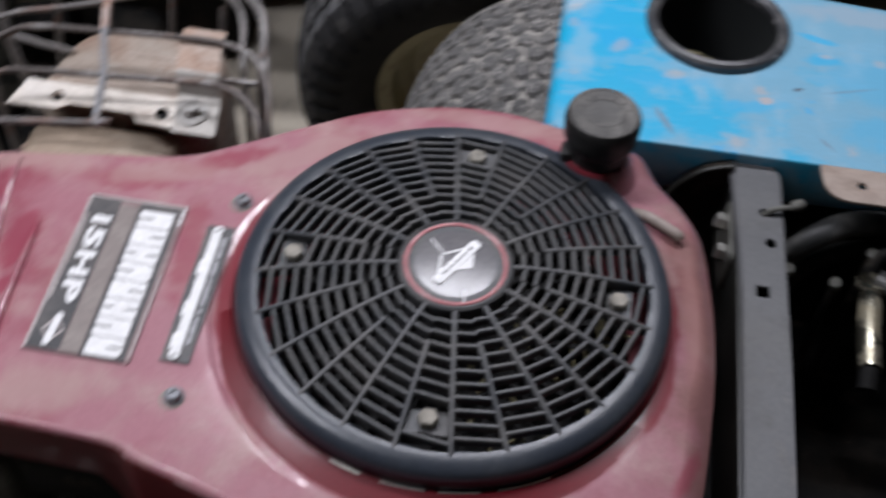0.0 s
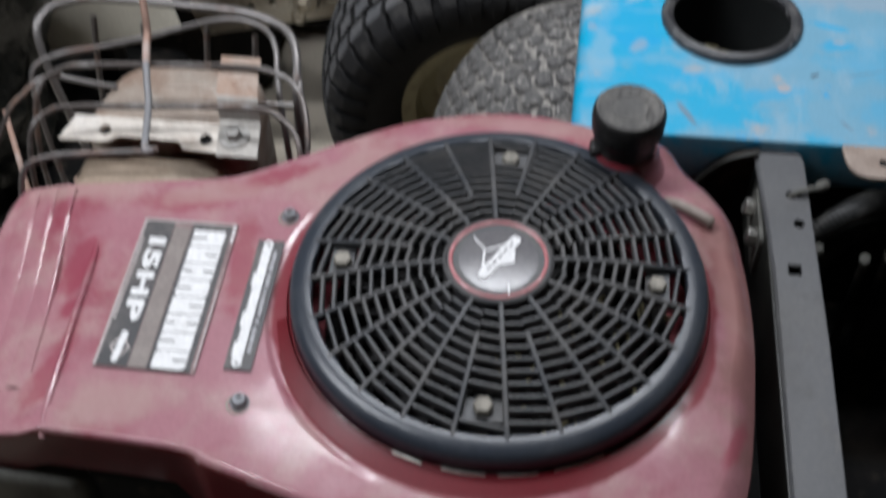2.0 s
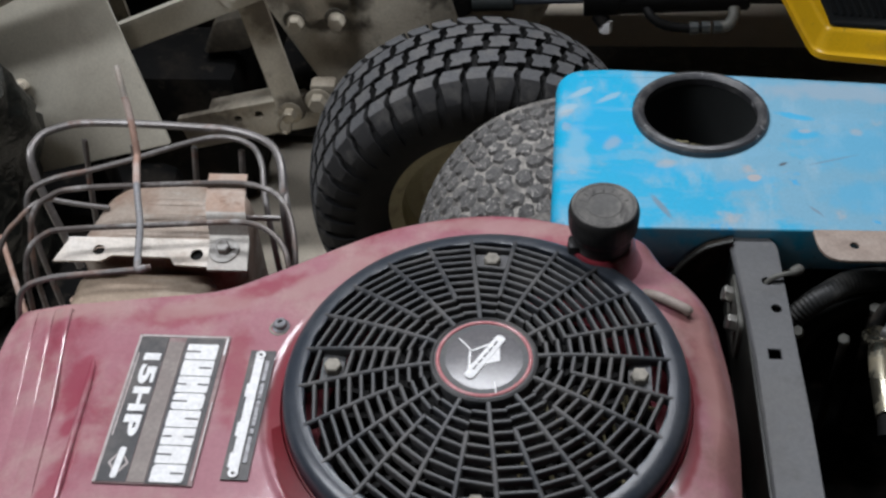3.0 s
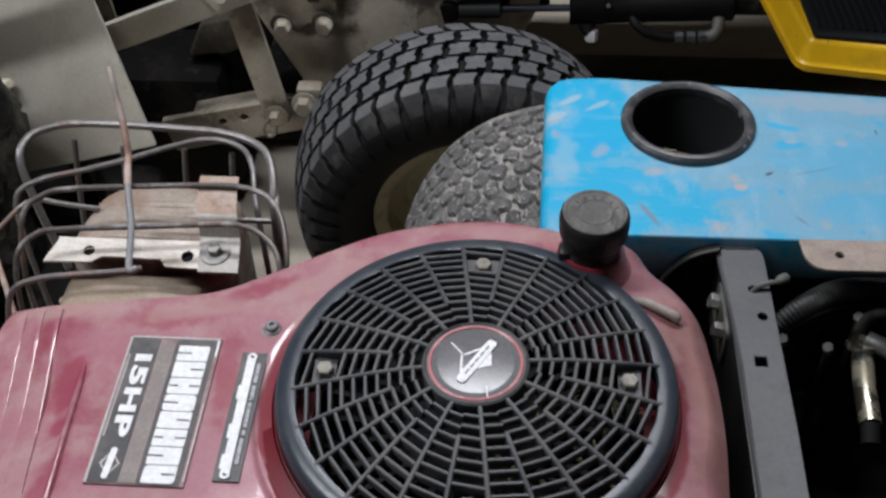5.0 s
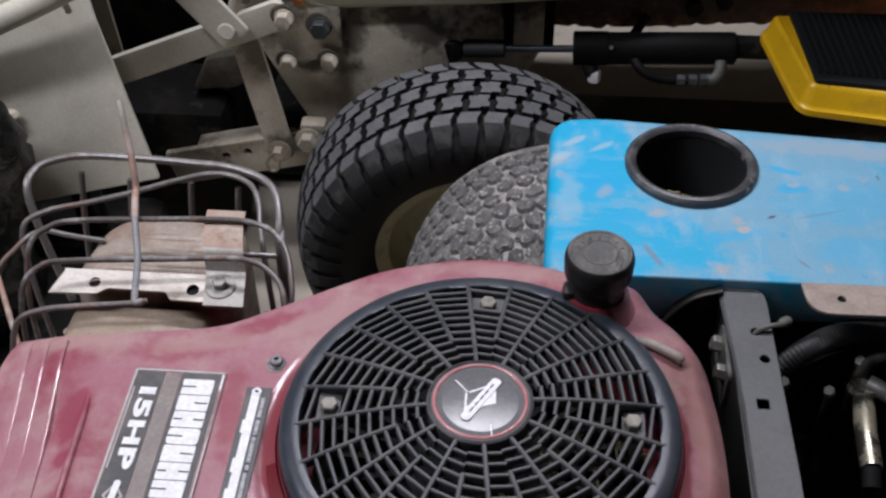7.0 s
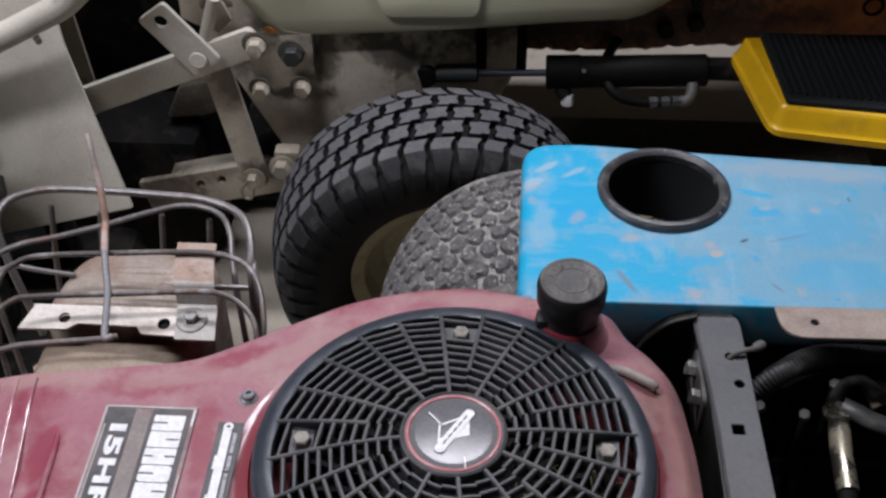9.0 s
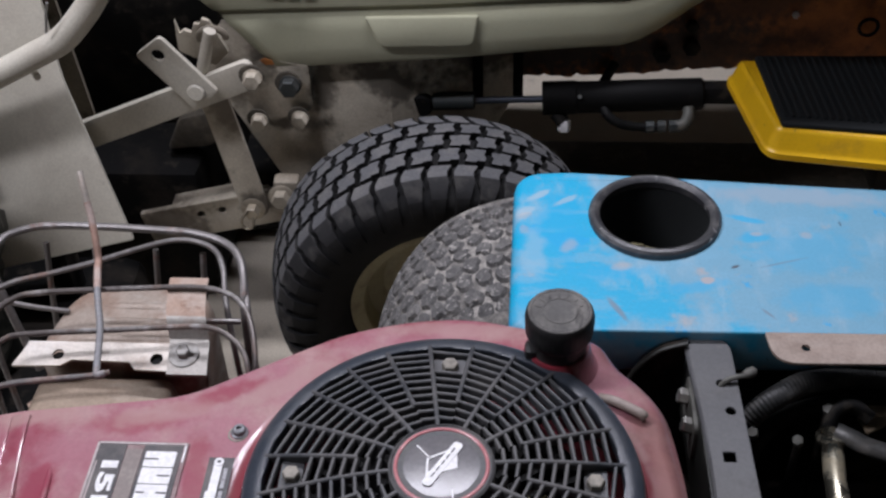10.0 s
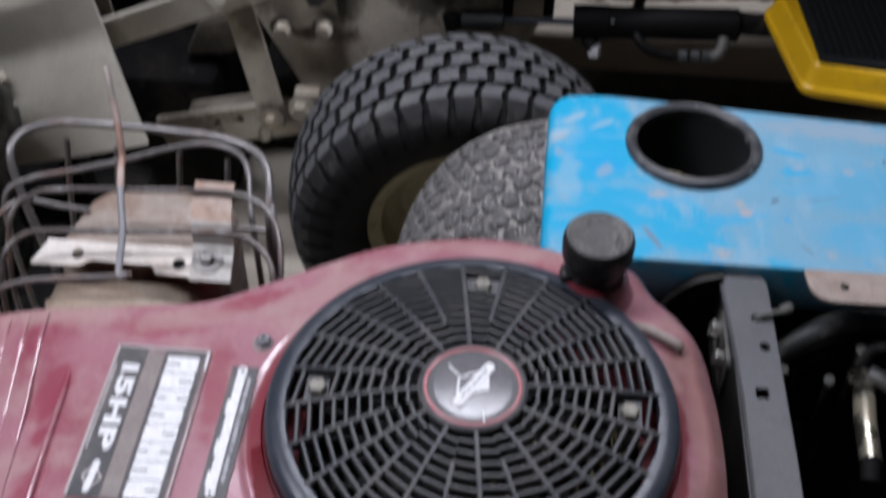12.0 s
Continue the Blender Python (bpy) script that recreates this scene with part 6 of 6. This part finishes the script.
    part("hose", tube(B(), [(0.160, 0.842, 0.410), (0.166, 0.832, 0.405), (0.178, 0.826, 0.398), (0.195, 0.825, 0.393), (0.219, 0.825, 0.391), (0.240, 0.825, 0.392)], 0.0064, 12, 8), RAM, tractor)
    for x in (0.2165, 0.232, 0.247):
        part("hose_fitting", rod(B(), (x, 0.825, 0.3915 + (x - 0.2165) * 0.06), (x + 0.011, 0.825, 0.3920 + (x - 0.2165) * 0.06), 0.0086, 8), DARKBOLT, tractor)
    part("elbow_fitting", tube(B(), [(0.2548, 0.825, 0.3938), (0.2660, 0.826, 0.3960), (0.2725, 0.832, 0.4040), (0.2730, 0.842, 0.4120)], 0.0080, 12, 6), GREYCAST, tractor)
    part("port_plug", hexbolt(B(), (0.1085, 0.842, 0.3900), (0, -0.3, -1), 0.015, 0.016), WHITE, tractor, "pale port plug")
    part("port_plug", rod(B(), (0.097, 0.850, 0.396), (0.107, 0.842, 0.386), 0.010, 14), DARK, tractor)
    part("grease_nipple", hexbolt(B(), (0.1275, 0.8420, 0.4280), (0, -1, 0.6), 0.0050, 0.005), BRIGHT, tractor, "small bright nipple")
    for x in (-0.01, 0.045):
        part("hanger", box(B(), (x, 0.895, 0.455), (0.014, 0.008, 0.14), 0.001), DARK, tractor)
    part("hanger", rod(B(), (0.184, 0.985, 0.388), (0.166, 0.985, 0.348), 0.007, 10), DARK, tractor)


DARKBOLT = mat("blackened_bolt", (0.030, 0.036, 0.036), [((0.08, 0.075, 0.066), 60, 0.45, 0.7, 0.8, 0.6)], rough=0.55, metal=0.3)
BRASSY = mat("brassy_nut", (0.36, 0.32, 0.25), [((0.18, 0.15, 0.11), 60, 0.45, 0.7, 0.7, 0.7)], rough=0.4, metal=0.6)
RODM = mat("oiled_ram_rod", (0.16, 0.18, 0.22), rough=0.3, metal=0.8, bump=0.02)
RAM = mat("black_ram_paint", (0.004, 0.004, 0.004), [((0.012, 0.011, 0.010), 30, 0.5, 0.75, 0.7, 0.6)], rough=0.6, spec=0.12)
build_tractor()


def build_footrest():
    bm = B()
    out = [(0.349, 0.700), (0.75, 0.640), (0.75, 0.880), (0.318, 0.876)]
    line = rounded(out, [0.019, 0, 0, 0.026], 10)
    n = len(line)
    rings = []
    for inset, z in ((0.004, 0.433), (0.0, 0.437), (0.0005, 0.4445), (0.0035, 0.4465), (0.0045, 0.4490), (0.0060, 0.4520), (0.0110, 0.4680), (0.0135, 0.4725), (0.0165, 0.474)):
        ring = []
        for i, (x, y) in enumerate(line):
            d = (Vector(line[(i + 1) % n]) - Vector(line[i - 1])).normalized()
            ring.append(bm.verts.new((x - d.y * inset, y + d.x * inset, z)))
        rings.append(ring)
    for a, b in zip(rings, rings[1:]):
        for i in range(n):
            bm.faces.new((a[i - 1], a[i], b[i], b[i - 1]))
    bm.faces.new(rings[-1])
    bm.faces.new(rings[0][::-1])
    foot = part("footrest", bm, YELLOW, tractor, "yellow painted footrest with a ribbed rubber pad", smooth=40)
    pad = part("rubber_pad", plate(B(), rounded([(0.365, 0.712), (0.74, 0.668), (0.74, 0.866), (0.352, 0.864)], 0.006), 0.009, Matrix.Translation((0, 0, 0.4815)), (), 0.0042), PAD, foot, "black ribbed rubber pad")
    for k in range(40):
        x = 0.3715 + 0.0092 * k
        lean = -0.08 * (1 - k / 60)
        y0, y1 = 0.726 - 0.115 * (x - 0.369), 0.857
        b = blade((x, y0, 0.4838), (x + lean * (y1 - y0), y1, 0.4838), 0.0042, 0.0035)
        part("rib", b, PAD, foot)
    part("footrest_arm", box(B(), (0.52, 0.78, 0.395), (0.05, 0.12, 0.06), 0.004), DARK, tractor)


build_footrest()
turf_wheel(tractor, (-0.0592, 0.707, 0.2266), Matrix.Rotation(radians(9), 4, "Z"))
dusty_wheel((0.081, 0.4645, 0.307), Matrix())


def build_implement():
    ob = thing("front_implement", "cream sheet-metal implement side with a thick tube handle", "implement", (-0.6, 0.75, 0.0))
    # the side plate leans back; its outline runs along the slope
    lean = Matrix(((1, 0, 0, 0), (0, 0.2500, -0.9682, 0.690), (0, 0.9682, 0.2500, 0.275), (0, 0, 0, 1)))
    out = rounded([(-0.95, 0.60), (-0.575, 0.56), (-0.541, 0.345), (-0.531, 0.245), (-0.4690, 0.016), (-0.587, -0.013), (-0.703, -0.042), (-0.95, -0.10)], [0, 0, 0.03, 0.02, 0.004, 0, 0, 0])
    part("side_plate", plate(B(), out, 0.006, lean, (), 0.001), CREAM, ob, "smooth cream steel side plate")
    part("tube_handle", tube(B(), [(-0.8243, 0.7012, 0.4242), (-0.6699, 0.7012, 0.5067), (-0.5866, 0.7032, 0.5477), (-0.5382, 0.7053, 0.5724), (-0.4991, 0.7053, 0.5941), (-0.4714, 0.7073, 0.6198), (-0.4426, 0.7135, 0.6569), (-0.4127, 0.7238, 0.7227), (-0.3921, 0.734, 0.805)], 0.0163, 24, 8), CREAM, ob, "cream painted round tube")
    part("nib", rod(B(), (-0.548, 0.7189, 0.5422), (-0.5396, 0.7063, 0.5422), 0.0044, 10), CREAM, ob)
    part("rear_bar", plate(B(), [(-0.605, 0.66), (-0.553, 0.66), (-0.535, 0.37), (-0.585, 0.37)], 0.006, standing(0.83)), MUDDY, ob)
    part("bolt", hexbolt(B(), (-0.6546, 0.708, 0.376), (0, -1, 0.25), 0.014, 0.008, 0.010), GRIMY, ob)
    part("wire_end", tube(B(), [(-0.505, 0.690, 0.615), (-0.499, 0.690, 0.640), (-0.494, 0.690, 0.655)], 0.0018, 6), STEEL, ob)
    # two made-up dark boxes for the shade behind and below the plate
    part("cutter_housing", box(B(), (-0.60, 0.99, 0.125), (0.34, 0.20, 0.25), 0.02), DARK, ob, "dark box added for the black gap behind the guard")
    part("underside", box(B(), (-0.84, 0.62, 0.075), (0.66, 0.42, 0.15), 0.03), DARK, ob, "dark box added for the shade under the side plate")
    for x in (-0.78, -0.60):
        part("leg", box(B(), (x, 0.74, 0.14), (0.03, 0.04, 0.28), 0.003), DARK, ob)


build_implement()


def build_sack():
    """A dark lump of unknown kind, shaped as a crumpled sack, that shades the plate."""
    bm = B()
    rnd = random.Random(21)
    rows = []
    n = 40
    for i in range(26):
        z = 0.345 * i / 25
        r = 0.13 * (1 - 0.35 * (i / 25) ** 3)
        rows.append([])
        for j in range(n):
            a = 2 * math.pi * j / n
            f = r * (1 + 0.10 * math.sin(3 * a + i * 0.35) + 0.06 * math.sin(7 * a - i * 0.6) + rnd.uniform(-0.05, 0.05))
            rows[-1].append(bm.verts.new((f * math.cos(a) + 0.28 * (z - 0.27), f * math.sin(a), z + (rnd.uniform(-0.006, 0.006) if i else 0))))
    for a, b in zip(rows, rows[1:]):
        for j in range(n):
            bm.faces.new((a[j - 1], a[j], b[j], b[j - 1]))
    bm.faces.new(rows[0][::-1])
    bm.faces.new(rows[-1])
    bmesh.ops.transform(bm, matrix=Matrix.Translation(SACK_AT), verts=bm.verts)
    ob = part("rubbish_sack", bm, SACK, None, smooth=60)
    tagged(ob, "crumpled black lump of unknown kind set on the cream implement", "sack")


SACK_AT = (-0.70, 0.56, 0.149)
SACK = mat("crumpled_black_surface", (0.008, 0.009, 0.008), [((0.03, 0.032, 0.028), 30, 0.5, 0.7, 0.5, 0.6)], rough=0.3, bump=0.5, fine=60, depth=0.01)
build_sack()


def ceiling_lamp():
    for place, size, watts in LAMPS:
        ob = thing("ceiling_light", "white fluorescent batten on the garage ceiling", "lamp", (place[0], place[1], 2.45), "ceiling lights")
        part("batten", box(B(), (place[0], place[1], 2.465), (1.3, 0.12, 0.06), 0.005), WALLP, ob)


ceiling_lamp()
